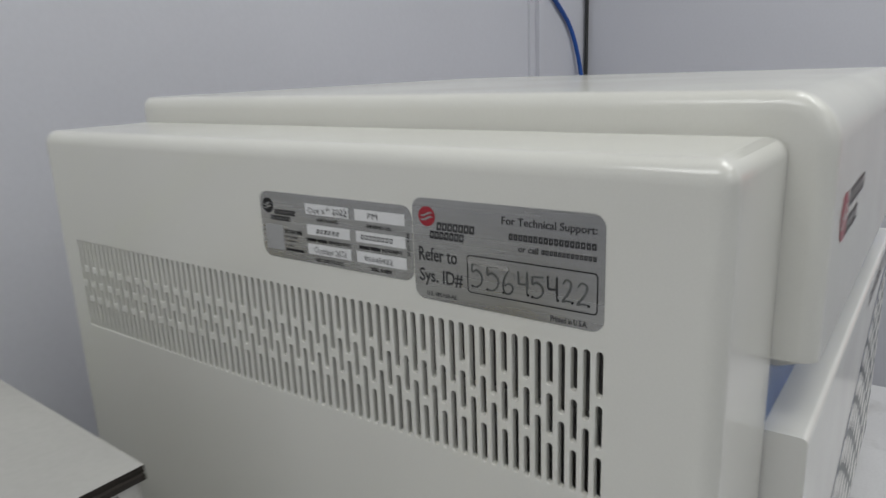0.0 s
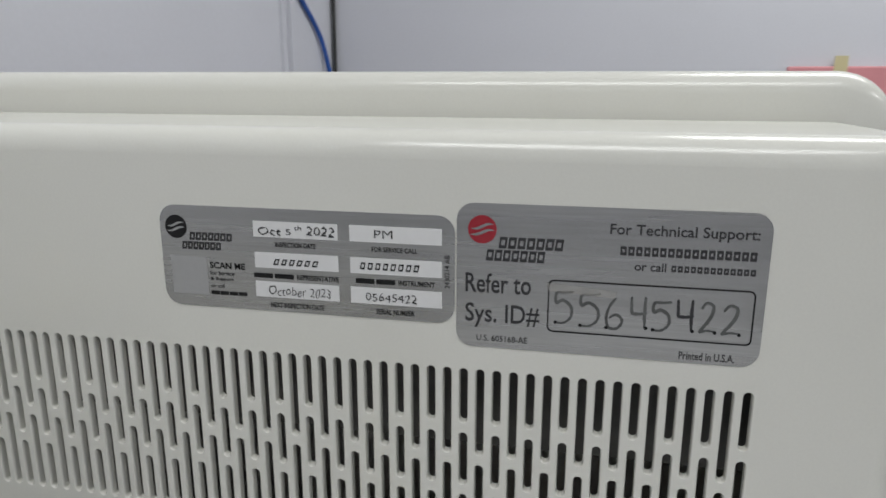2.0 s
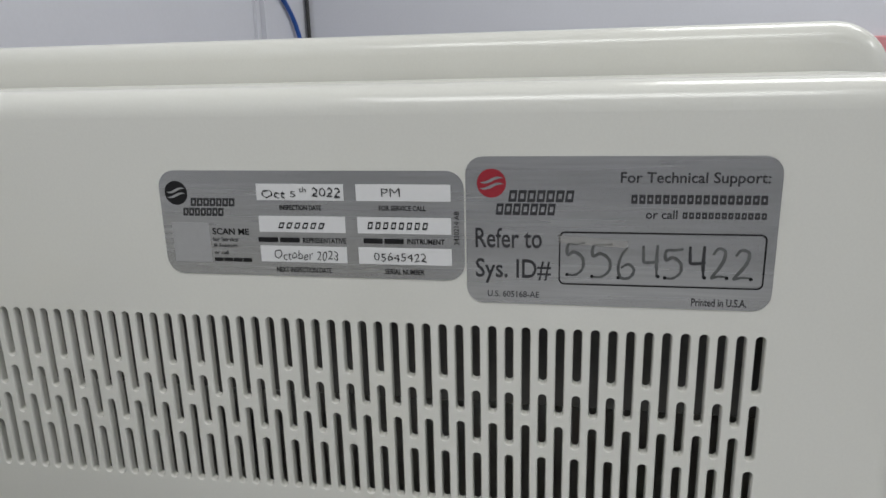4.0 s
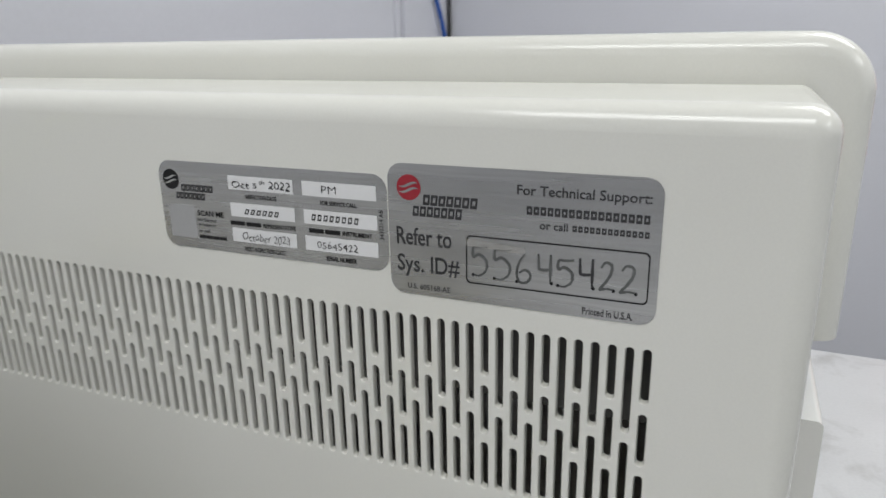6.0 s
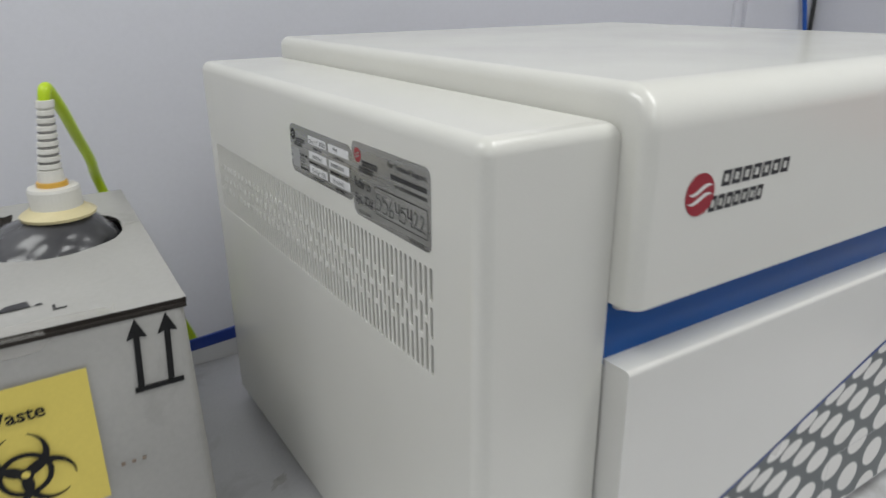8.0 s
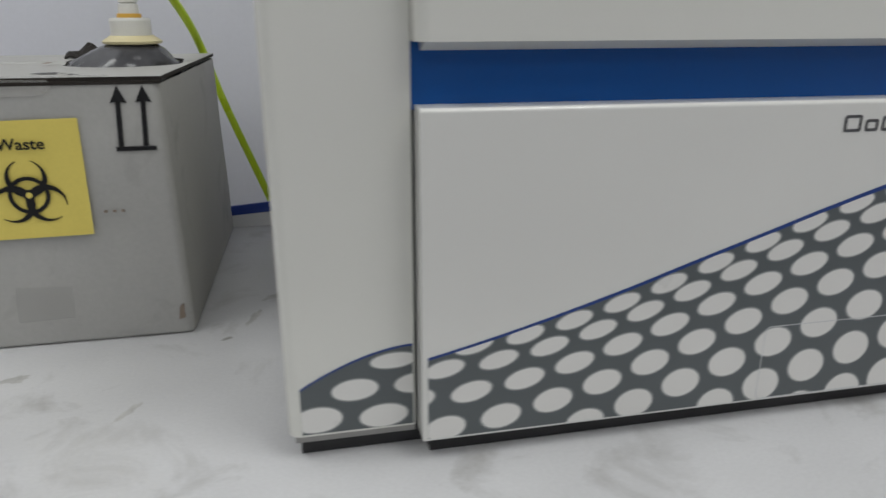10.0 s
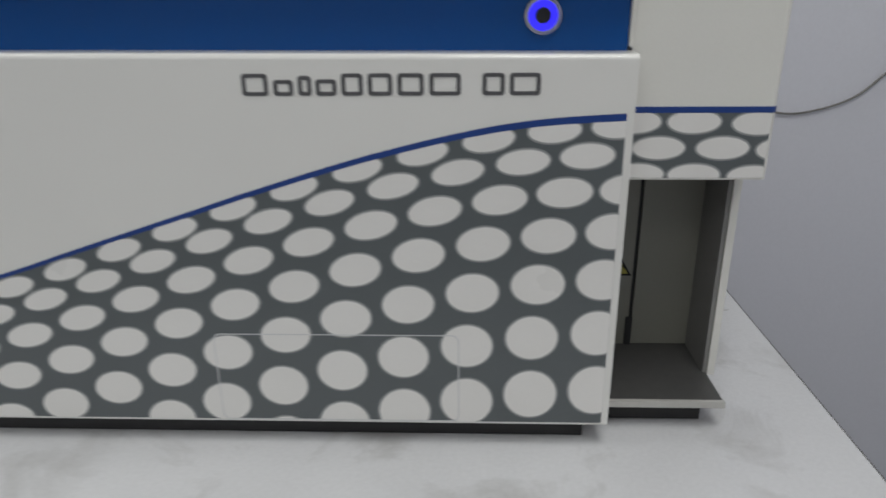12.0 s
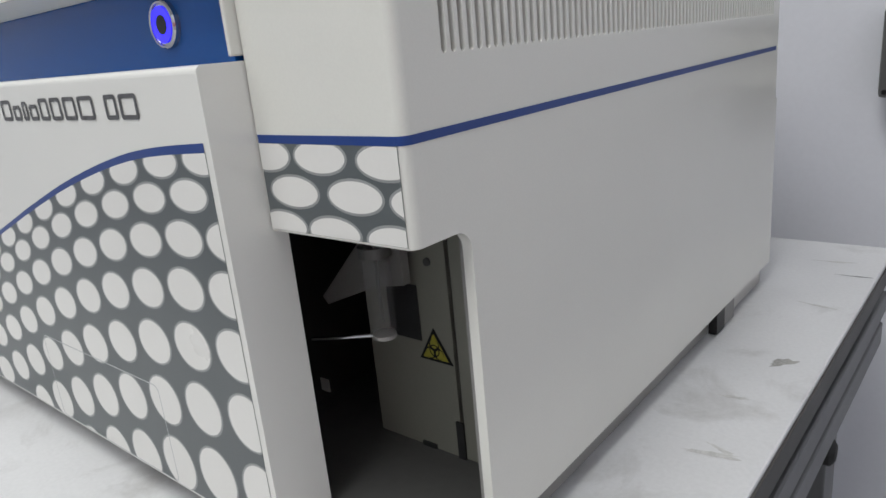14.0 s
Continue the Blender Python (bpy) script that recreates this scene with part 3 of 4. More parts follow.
# ---- right cover ----
bm = block(0.6553, 0.748, 0.025, 0.552, 0.1815, 0.4205)
round_edges(bm, lambda a, b: on(a.z, 0.4205) and on(b.z, 0.4205), 0.012, 10)
round_edges(bm, lambda a, b: abs(a.z - b.z) > 0.1 and a.x > 0.7, 0.005, 6)
bm.normal_update()
lo, hi = drop_face(bm, (1, 0, 0), 0.748, 0)
vent_panel(bm, on_right, lo[1], hi[1], lo[2], hi[2], 0.0552, 78, 0.00613, 0.0015, 0.2570, 0.3342, 0.0028)
side = [(0.0625, 0.016), (0.552, 0.016), (0.552, 0.1815), (0.0525, 0.1815)] + [(0.0525 + 0.010 * math.sin(radians(a)), 0.1715 + 0.010 * math.cos(radians(a))) for a in range(10, 91, 10)]
bm2 = bmesh.new()
va = [bm2.verts.new((0.748, u, v)) for u, v in side]
vb = [bm2.verts.new((0.7425, u, v)) for u, v in side]
bm2.faces.new(va)
bm2.faces.new(vb)
for k in range(len(side)):
    j = (k + 1) % len(side)
    bm2.faces.new((va[k], va[j], vb[j], vb[k]))
join(bm, bm2)
bmesh.ops.remove_doubles(bm, verts=bm.verts[:], dist=1e-6)
right_cover = moulded(part("right_cover", bm, PLASTIC, unit, "white side cover with vent slots and a thin blue line"))
part("baffle", block(0.740, 0.742, 0.04, 0.54, 0.24, 0.36), SHADE_METAL, right_cover)
F2 = on_front(0.025)
part("printed_pattern", sheet(rect(0.6560, 0.7445, 0.1825, 0.2245), F2, -0.0001, 0.0002), DECAL_GREY, right_cover)
part("blue_line", sheet(rect(0.6560, 0.7432, 0.2242, 0.2280), F2, -0.0001, 0.0003), LINE_BLUE, right_cover)
bm = bmesh.new()
prev = None
for k in range(9):
    a = radians(90 * k / 8)
    u, v = 0.743 + 0.0053 * math.sin(a), 0.030 - 0.0053 * math.cos(a)
    pair = (bm.verts.new((u, v, 0.2242)), bm.verts.new((u, v, 0.2280)))
    if prev:
        bm.faces.new((prev[0], pair[0], pair[1], prev[1]))
    prev = pair
pair = (bm.verts.new((0.7483, 0.5415, 0.2260)), bm.verts.new((0.7483, 0.5415, 0.2298)))
bm.faces.new((prev[0], pair[0], pair[1], prev[1]))
part("blue_line", bm, LINE_BLUE, right_cover, "thin dark blue line")
edge = lambda u: 0.2241
for cx, cz in ((0.6605, 0.2185), (0.6975, 0.2185), (0.7375, 0.2175), (0.6770, 0.2020), (0.7170, 0.2020), (0.7545, 0.2010), (0.6655, 0.1848), (0.7010, 0.1845), (0.7385, 0.1835)):
    dot(right_cover, cx, cz, 0.0172, 0.0078, 0, (0.6561, 0.7446, 0.1826, edge), F2)


# ---- base ----
part("base_plate", block(0.005, 0.550, 0.050, 0.545, 0.0085, 0.0140), SHADE_METAL, unit, "pale metal base plate, darkened for the shade there")
part("base_plate", block(0.005, 0.0985, 0.0235, 0.0498, 0.0085, 0.0140), SHADE_METAL, unit)
# This length is painted as shaded; the rear one keeps the lighter metal.
part("side_rail", block(0.700, 0.7385, 0.0655, 0.397, 0.0015 - BZ, 0.0122), SHADE_METAL, unit, "pale metal rail under the cover, darkened for shade")
part("side_rail", block(0.700, 0.7410, 0.4465, 0.545, 0.0015 - BZ, 0.0150), BASE_METAL, unit)
# Black blocks paint the shade in the gap between unit and bench.
part("base_gap_shade", block(0.112, 0.698, 0.055, 0.53, -0.003, 0.0084), INNER_DARK, unit)
part("door_gap_shade", block(0.108, 0.640, 0.013, 0.0545, 0.0004 - BZ, 0.0084), INNER_DARK, unit)
part("cover_gap_shade", block(0.009, 0.1075, 0.030, 0.53, 0.0004 - BZ, 0.0084), INNER_DARK, unit)
for x, y in ((0.03, 0.06), (0.03, 0.50), (0.715, 0.06), (0.715, 0.50), (0.372, 0.06), (0.372, 0.50)):
    part("foot", lathe([(0.013, -BZ), (0.014, 0.002 - BZ), (0.013, 0.0084)], (x, y, 0), 18), RUBBER, unit)
br = part("bracket", block(0.7395, 0.7465, 0.418, 0.446, 0.0012 - BZ, 0.0155, bevel=0.001, seg=2), LINER, unit)
# Solid near-black block painted as the shaded gap beside the bracket.
part("bracket_gap", block(0.7396, 0.7470, 0.398, 0.4175, 0.0012 - BZ, 0.0155), INNER_DARK, unit)

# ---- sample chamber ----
part("tray", block(0.6485, 0.7420, 0.0255, 0.135, 0.0125, 0.0170), SHADED_TRAY, unit, "dull metal sample tray, chamber shade in its colour")
part("tray_lip", block(0.6485, 0.7430, 0.0225, 0.0253, 0.0120, 0.0172), BASE_METAL, unit)
part("tray_base", block(0.6500, 0.7300, 0.034, 0.11, 0.001 - BZ, 0.0083), INNER_DARK, unit)
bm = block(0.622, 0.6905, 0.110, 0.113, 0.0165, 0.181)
panel = part("chamber_panel", bm, SHADED_CREAM, unit, "cream metal panel inside the chamber, darkened for its shade")
part("chamber_panel", block(0.6935, 0.7424, 0.110, 0.113, 0.0175, 0.181), SHADED_CREAM, unit)
# Near-black pieces stand in for the shade inside slit, notches and opening.
part("slit_shade", block(0.688, 0.696, 0.1135, 0.118, 0.0165, 0.181), INNER_DARK, unit)
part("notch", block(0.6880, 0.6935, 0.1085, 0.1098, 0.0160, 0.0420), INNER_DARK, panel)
part("notch", block(0.6590, 0.6700, 0.1085, 0.1098, 0.0160, 0.0200), INNER_DARK, panel)
part("panel_opening", sheet(rect(0.6415, 0.6665, 0.0905, 0.126), on_front(0.110), 0, 0.0006), INNER_DARK, panel)
part("screw", lathe([(0.0026, 0.0), (0.0024, -0.0012), (0.0, -0.0014)], (0.6770, 0.110, 0.142), 16, "y"), SHADED_TRAY, panel)
tri = [(0.6640, 0.0790), (0.6895, 0.0790), (0.6765, 0.1005)]
tr2 = [(0.6670, 0.0807), (0.6865, 0.0807), (0.6765, 0.0972)]
sign = part("warning_sticker", sheet(tri, on_front(0.110), 0, 0.0005), PRINT, unit, "yellow triangular biohazard sticker")
part("sticker_face", sheet(tr2, on_front(0.110), 0.0004, 0.0008), WARN, sign)
part("biohazard_mark", biohazard(0.6766, 0.0864, 0.0074, on_front(0.110), 0.0010), PRINT, sign)
# Cavity walls painted near black for its shade; some added to stop leaks.
part("cavity_shade_back", block(0.548, 0.626, 0.2002, 0.206, 0.008, 0.183), INNER_DARK, unit)
part("cavity_shade_wall", block(0.6195, 0.6218, 0.1135, 0.2, 0.0130, 0.1812), INNER_DARK, unit)
part("cavity_floor", block(0.552, 0.6484, 0.0350, 0.2, 0.0125, 0.0168), SHADED_TRAY, unit)
part("cavity_shade_wall", block(0.5535, 0.5555, 0.0350, 0.1998, 0.0170, 0.1812), INNER_DARK, unit)
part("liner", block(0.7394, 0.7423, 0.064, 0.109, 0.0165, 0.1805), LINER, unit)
part("cavity_shade_roof", block(0.552, 0.7415, 0.0350, 0.2, 0.1815, 0.184), INNER_DARK, unit)
part("wash_tube", lathe([(0.0082, 0.172), (0.0082, 0.1045), (0.0071, 0.1030), (0.0071, 0.172)], (0.6632, 0.083, 0), 32), CLEAR, unit, "clear acrylic wash tube")
part("tube_base", lathe([(0.0, 0.1032), (0.0070, 0.1032), (0.0070, 0.1056), (0.0, 0.1056)], (0.6632, 0.083, 0), 28), BASE_METAL, unit)
part("tube_clamp", lathe([(0.0094, 0.152), (0.0094, 0.158), (0.0083, 0.158), (0.0083, 0.152)], (0.6632, 0.083, 0), 28), INNER_GREY, unit)
part("probe", hose([(0.6632, 0.083, 0.181), (0.6632, 0.083, 0.112)], 0.0011, 8, straight=True), INNER_GREY, unit)
bm = bmesh.new()
pts = [(0.5945, 0.1115), (0.5985, 0.1065), (0.643, 0.125), (0.668, 0.130), (0.668, 0.166), (0.634, 0.152)]
va = [bm.verts.new((u, 0.098, v)) for u, v in pts]
vb = [bm.verts.new((u, 0.104, v)) for u, v in pts]
bm.faces.new(va)
bm.faces.new(vb)
for k in range(6):
    bm.faces.new((va[k], va[(k + 1) % 6], vb[(k + 1) % 6], vb[k]))
part("tube_bracket", bm, SHADE_METAL, unit, "grey angled bracket")
part("rod", hose([(0.585, 0.092, 0.0815), (0.652, 0.092, 0.0985)], 0.0013, 8, straight=True), CHROME, unit)
part("cable_tag", block(0.582, 0.590, 0.095, 0.096, 0.042, 0.051), BASE_METAL, unit)

# ---- stickers on the left cover ----
L = on_left
support = part("support_label", sheet(round_rect(0.0708, 0.1734, 0.3438, 0.3962, 0.006), L, -0.0001, 0.0003), SILVER, unit, "silver support label with printed and handwritten number")
emblem(support, 0.1644, 0.3870, 0.0050, L, 0.0005, RED, SILVER, -1)
bars("wordmark_bar", 0.1586, 0.1362, 0.3806, 0.3846, 7, L, 0.0005, PRINT_GREY, support, 0.12, 0.82, 0.52)
bars("wordmark_bar", 0.1630, 0.1424, 0.3760, 0.3800, 7, L, 0.0005, PRINT_GREY, support, 0.12, 0.82, 0.52)


def words(parent, text, u0, u1, v0, v1, mat=PRINT_GREY, h=0.0005, **more):
    more.setdefault("bold", 0.008)
    part("lettering", lettering(text, u0, u1, v0, v1, L, h, **more), mat, parent)


words(support, "For Technical Support:", 0.1213, 0.0746, 0.3862, 0.3909)
bars("web_bar", 0.1176, 0.0743, 0.3803, 0.3833, 17, L, 0.0005, PRINT_GREY, support, 0, 0.76, 0.62)
words(support, "or call", 0.1127, 0.1026, 0.3752, 0.3781)
bars("phone_bar", 0.1009, 0.0742, 0.3754, 0.3775, 13, L, 0.0005, PRINT_GREY, support, 0, 0.72, 0.62)
words(support, "Refer to", 0.1701, 0.1470, 0.3642, 0.3714)
words(support, "Sys. ID#", 0.1701, 0.1437, 0.3512, 0.3602)
part("number_frame", frame_strip(round_rect(0.0738, 0.1411, 0.3514, 0.3704, 0.002), round_rect(0.0743, 0.1406, 0.3519, 0.3699, 0.0017), L, 0.0005), PRINT, support)
DIGITS = {
    "5": (((0.95, 0.98), (0.55, 0.94), (0.12, 0.92), (0.10, 0.62), (0.45, 0.70), (0.85, 0.52), (0.86, 0.22), (0.50, 0.02), (0.05, 0.02)),),
    "6": (((0.55, 1.0), (0.22, 0.70), (0.08, 0.32), (0.25, 0.03), (0.70, 0.04), (0.92, 0.28), (0.62, 0.46), (0.22, 0.34)),),
    "4": (((0.05, 0.98), (0.08, 0.66), (0.14, 0.47), (0.55, 0.46), (0.98, 0.50)), ((0.86, 1.0), (0.84, 0.5), (0.88, 0.02))),
    "2": (((0.08, 0.80), (0.35, 1.0), (0.75, 0.92), (0.72, 0.62), (0.40, 0.30), (0.05, 0.03), (0.45, 0.08), (0.98, 0.06)),),
}


def pen_stroke(points, width, plane, h):
    """A flat ribbon along a drawn line, thinner at its ends."""
    path = [Vector((u, v, 0)) for u, v in points]
    path = smooth_path(path, 6)
    bm = bmesh.new()
    pairs = []
    for k, q in enumerate(path):
        way = (path[min(k + 1, len(path) - 1)] - path[max(k - 1, 0)]).normalized()
        w = width * (0.62 + 0.38 * math.sin(math.pi * (k + 1) / (len(path) + 1))) * (1 + 0.12 * math.sin(k * 1.7))
        pairs.append([bm.verts.new(plane(q.x - way.y * w * e, q.y + way.x * w * e, h)) for e in (0.5, -0.5)])
    for a, b in zip(pairs, pairs[1:]):
        bm.faces.new((a[0], a[1], b[1], b[0]))
    return bm


for k, (c, u, wide) in enumerate(zip("55645422", (0.1388, 0.1303, 0.1215, 0.1132, 0.1061, 0.0981, 0.0907, 0.0836), (0.0068, 0.0074, 0.0063, 0.0057, 0.0065, 0.0057, 0.0054, 0.006))):
    base = 0.3545 + (0.0003, -0.0002, -0.0004, 0.0004, 0.0, 0.0004, 0.0004, 0.0002)[k]
    tall = (0.0120, 0.0122, 0.0112, 0.0112, 0.0106, 0.0112, 0.0104, 0.0102)[k]
    for n, line in enumerate(DIGITS[c]):
        part("pen_stroke", pen_stroke([(u - wide * p, base + tall * q) for p, q in line], 0.00105, L, 0.0005 + 0.00003 * n), INK if k != 5 else PRINT_GREY, support)
    part("pen_dot", sheet(ellipse(u - (wide * 0.95 if k in (3, 5, 6, 7) else 0.0006), base + 0.0003, 0.0006, 0.0006, seg=12), L, 0.0003, 0.0006), PRINT, support)
words(support, "U.S. 605168-AE", 0.1659, 0.1477, 0.3462, 0.3485)
words(support, "Printed in U.S.A.", 0.0963, 0.0785, 0.3450, 0.3477)
part("tape_scrap", sheet([(0.1415, 0.3692), (0.1180, 0.3672), (0.1182, 0.3650), (0.1412, 0.3664)], L, 0.0003, 0.0007), TAPE, support, "scrap of clear tape")

insp = part("inspection_label", sheet(round_rect(0.1740, 0.2894, 0.3516, 0.3912, 0.0065), L, -0.0001, 0.0003), SILVER, unit, "silver inspection label with handwritten white fields")
emblem(insp, 0.2826, 0.3828, 0.0045, L, 0.0005, PRINT, SILVER, -1)
bars("wordmark_bar", 0.2772, 0.2594, 0.3779, 0.3809, 7, L, 0.0005, PRINT_GREY, insp, 0.12, 0.82, 0.52)
bars("wordmark_bar", 0.2806, 0.2642, 0.3742, 0.3772, 7, L, 0.0005, PRINT_GREY, insp, 0.12, 0.82, 0.52)
part("code_patch", sheet(rect(0.2707, 0.2858, 0.3563, 0.3715), L, 0.0002, 0.0005), material("patch_grey", (0.36, 0.36, 0.36), 0.45), insp, "plain grey square patch")
words(insp, "SCAN ME", 0.2695, 0.2549, 0.3671, 0.3696, PRINT, bold=0.02)
words(insp, "for Service", 0.2697, 0.2596, 0.3645, 0.3661)
words(insp, "& Support", 0.2696, 0.2600, 0.3620, 0.3636)
words(insp, "or call", 0.2696, 0.2640, 0.3595, 0.3608)
bars("phone_bar", 0.2697, 0.2545, 0.3567, 0.3581, 4, L, 0.0005, PRINT, insp, 0, 0.9)
for u0, u1, v0, v1 in ((0.2175, 0.2506, 0.3804, 0.3864), (0.1787, 0.2129, 0.3804, 0.3864), (0.2175, 0.2506, 0.3685, 0.3745), (0.1787, 0.2129, 0.3685, 0.3745), (0.2175, 0.2509, 0.3571, 0.3632), (0.1787, 0.2130, 0.3571, 0.3633)):
    part("field", sheet(rect(u0, u1, v0, v1), L, 0.0002, 0.0005), LABEL_WHITE, insp, "white writing field")
words(insp, "INSPECTION DATE", 0.2421, 0.2262, 0.3767, 0.3786, PRINT, bold=0.015)
words(insp, "FOR SERVICE CALL", 0.2046, 0.1876, 0.3769, 0.3788, PRINT, bold=0.015)
bars("brand_bar", 0.2514, 0.2345, 0.3646, 0.3664, 2, L, 0.0005, PRINT, insp, 0, 0.9)
words(insp, "REPRESENTATIVE", 0.2340, 0.2176, 0.3645, 0.3665, PRINT, bold=0.015)
bars("brand_bar", 0.2109, 0.1953, 0.3648, 0.3666, 2, L, 0.0005, PRINT, insp, 0, 0.9)
words(insp, "INSTRUMENT", 0.1948, 0.1812, 0.3648, 0.3667, PRINT, bold=0.015)
words(insp, "NEXT INSPECTION DATE", 0.2451, 0.2238, 0.3531, 0.3551, PRINT, bold=0.015)
words(insp, "SERIAL NUMBER", 0.2034, 0.1888, 0.3533, 0.3553, PRINT, bold=0.015)
words(insp, "Oct", 0.2486, 0.2395, 0.3812, 0.3843, PRINT_GREY, 0.0007, bold=-0.004, wobble=0.08, shear=0.1)
words(insp, "5", 0.2376, 0.2355, 0.3816, 0.3838, PRINT_GREY, 0.0007, bold=-0.004)
words(insp, "th", 0.2342, 0.2314, 0.3835, 0.3853, PRINT_GREY, 0.0007, bold=-0.004, wobble=0.08)
words(insp, "2022", 0.2296, 0.2186, 0.3818, 0.3850, PRINT_GREY, 0.0007, bold=-0.004, wobble=0.1, shear=0.15)
words(insp, "PM", 0.2035, 0.1967, 0.3820, 0.3850, PRINT, 0.0007, bold=-0.012, wobble=0.05)
bars("name_stroke", 0.2432, 0.2248, 0.3699, 0.3722, 6, L, 0.0007, PRINT, insp, 0.4, 0.6, 0.45)
bars("name_stroke", 0.2092, 0.1862, 0.3702, 0.3728, 8, L, 0.0007, PRINT, insp, 0.2, 0.6, 0.45)
words(insp, "October 2023", 0.2455, 0.2208, 0.3582, 0.3616, PRINT, 0.0007, bold=-0.01, wobble=0.1, shear=0.1)
words(insp, "05645422", 0.2072, 0.1878, 0.3584, 0.3613, PRINT, 0.0007, bold=-0.01, wobble=0.08)
turned = lambda u, v, h: (-h, 0.1759 + v, 0.3648 + u)
part("lettering", lettering("2430214 AB", 0, 0.0121, 0, -0.0018 * -1, turned, 0.0005), PRINT, insp)

# ---- waste carton ----
carton = thing("waste_carton", (-0.25, 0.463, -BZ), "white cardboard waste carton with taped, torn top", "carton")
bm = block(-0.40, -0.1005, 0.2755, 0.651, 0.0006 - BZ, 0.2585)
for v in bm.verts:
    v.co.x += 0.004 * (v.co.z < 0.1) * (v.co.x > -0.2)
bmesh.ops.subdivide_edges(bm, edges=bm.edges[:], cuts=7, use_grid_fill=True)
for v in bm.verts:
    d = noise.noise(v.co * 9.0) * 0.0022
    if v.co.z > 0.02:
        v.co.y += d if v.co.y < 0.3 else 0
        v.co.x += d if v.co.x > -0.105 else 0
round_edges(bm, lambda a, b: abs(a.x - b.x) < 0.004 and abs(a.y - b.y) < 0.004 and a.x > -0.12 and a.y < 0.29, 0.0085, 5)
round_edges(bm, lambda a, b: a.z < 0.001 and b.z < 0.001 and ((a.y < 0.29 and b.y < 0.29) or (a.x > -0.115 and b.x > -0.115)), 0.004, 3)
top_face = [f for f in bm.faces if f.normal.z > 0.9 and f.calc_center_median().z > 0.25]
bmesh.ops.delete(bm, geom=top_face, context="FACES_ONLY")
for v in bm.verts:
    v.co.x += 0.037 * (v.co.y - 0.2755) * (v.co.x > -0.112)
carton_body = part("carton_body", bm, CARD_WHITE, carton, "white cardboard walls with grime")
HX, HY, HA, HB = -0.178, 0.512, 0.069, 0.068
bm = bmesh.new()
rim, frame_pts = [], []
for k in range(64):
    a = 2 * math.pi * k / 64
    tear = 1 + 0.05 * noise.noise(Vector((math.cos(a) * 3, math.sin(a) * 3, 1.7))) + (0.10 if 20 < k < 30 else 0)
    rim.append((HX + HA * math.cos(a) * tear, HY + HB * math.sin(a) * tear))
    c, s = math.cos(a), math.sin(a)
    reach = min(((0.0785 if c > 0 else 0.222) / abs(c)) if abs(c) > 1e-6 else 9, ((0.137 if s > 0 else 0.2355) / abs(s)) if abs(s) > 1e-6 else 9)
    frame_pts.append((HX + c * reach, HY + s * reach))
corners = {(True, True): (-0.0995, 0.649), (False, True): (-0.40, 0.649), (False, False): (-0.40, 0.2765), (True, False): (-0.0995, 0.2765)}
for key, q in corners.items():
    k = min(range(64), key=lambda i: (frame_pts[i][0] - q[0]) ** 2 + (frame_pts[i][1] - q[1]) ** 2)
    frame_pts[k] = q
ta = [bm.verts.new((u, v, 0.2655)) for u, v in frame_pts]
tb = [bm.verts.new((u, v, 0.2652 - 0.003 * (v < HY))) for u, v in rim]
tc = [bm.verts.new((u, v, 0.2615)) for u, v in frame_pts]
td = [bm.verts.new((u, v, 0.2612 - 0.003 * (v < HY))) for u, v in rim]
for k in range(64):
    j = (k + 1) % 64
    bm.faces.new((ta[k], ta[j], tb[j], tb[k]))
    bm.faces.new((tc[k], tc[j], td[j], td[k]))
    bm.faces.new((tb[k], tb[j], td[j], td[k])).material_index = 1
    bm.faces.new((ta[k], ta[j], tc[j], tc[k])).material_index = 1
for v in bm.verts:
    v.co.x += 0.037 * (v.co.y - 0.2755) * (v.co.x > -0.1005)
flap = part("top_flap", bm, (CARD_WHITE, CARD_DARK), carton, "white cardboard top torn open round the spout")
# Near-black strips paint the dark gap between front wall and flap.
part("flap_edge", block(-0.398, -0.1005, 0.2738, 0.29, 0.2586, 0.2618), CARD_DARK, flap, "corrugated cardboard edge, near black for the seam's shade")
part("flap_edge", block(-0.112, -0.1004, 0.2760, 0.282, 0.2600, 0.2640), CARD_DARK, flap)
part("inner_floor", block(-0.39, -0.108, 0.285, 0.645, 0.10, 0.103), CARD_SHADE, carton)
bm = bmesh.new()
grid = {}
for i in range(9):
    for j in range(5):
        s, t = i / 8, j / 4
        grid[i, j] = bm.verts.new((-0.262 + 0.052 * s + 0.006 * t, 0.560 + 0.03 * t - 0.015 * s, 0.266 + 0.016 * t * (1 - abs(s - 0.4)) + 0.004 * math.sin(9 * s + 4 * t)))
for i in range(8):
    for j in range(4):
        bm.faces.new((grid[i, j], grid[i + 1, j], grid[i + 1, j + 1], grid[i, j + 1]))
torn = part("torn_scrap", bm, CARD_DARK, flap, "torn brown cardboard scrap")
mod = torn.modifiers.new("thick", "SOLIDIFY")
mod.thickness = 0.003
part("packing_tape", sheet([(-0.29, 0.2765), (-0.152, 0.2765), (-0.150, 0.291), (-0.29, 0.294)], on_top(0.2655), 0, 0.0006), TAPE, carton, "clear packing tape over the seam")
part("packing_tape", sheet([(-0.262, 0.2480), (-0.205, 0.2500), (-0.196, 0.2575), (-0.200, 0.2640), (-0.262, 0.2645)], on_front(0.2745), -0.003, 0.0006), TAPE, carton)
C = on_front(0.2738)
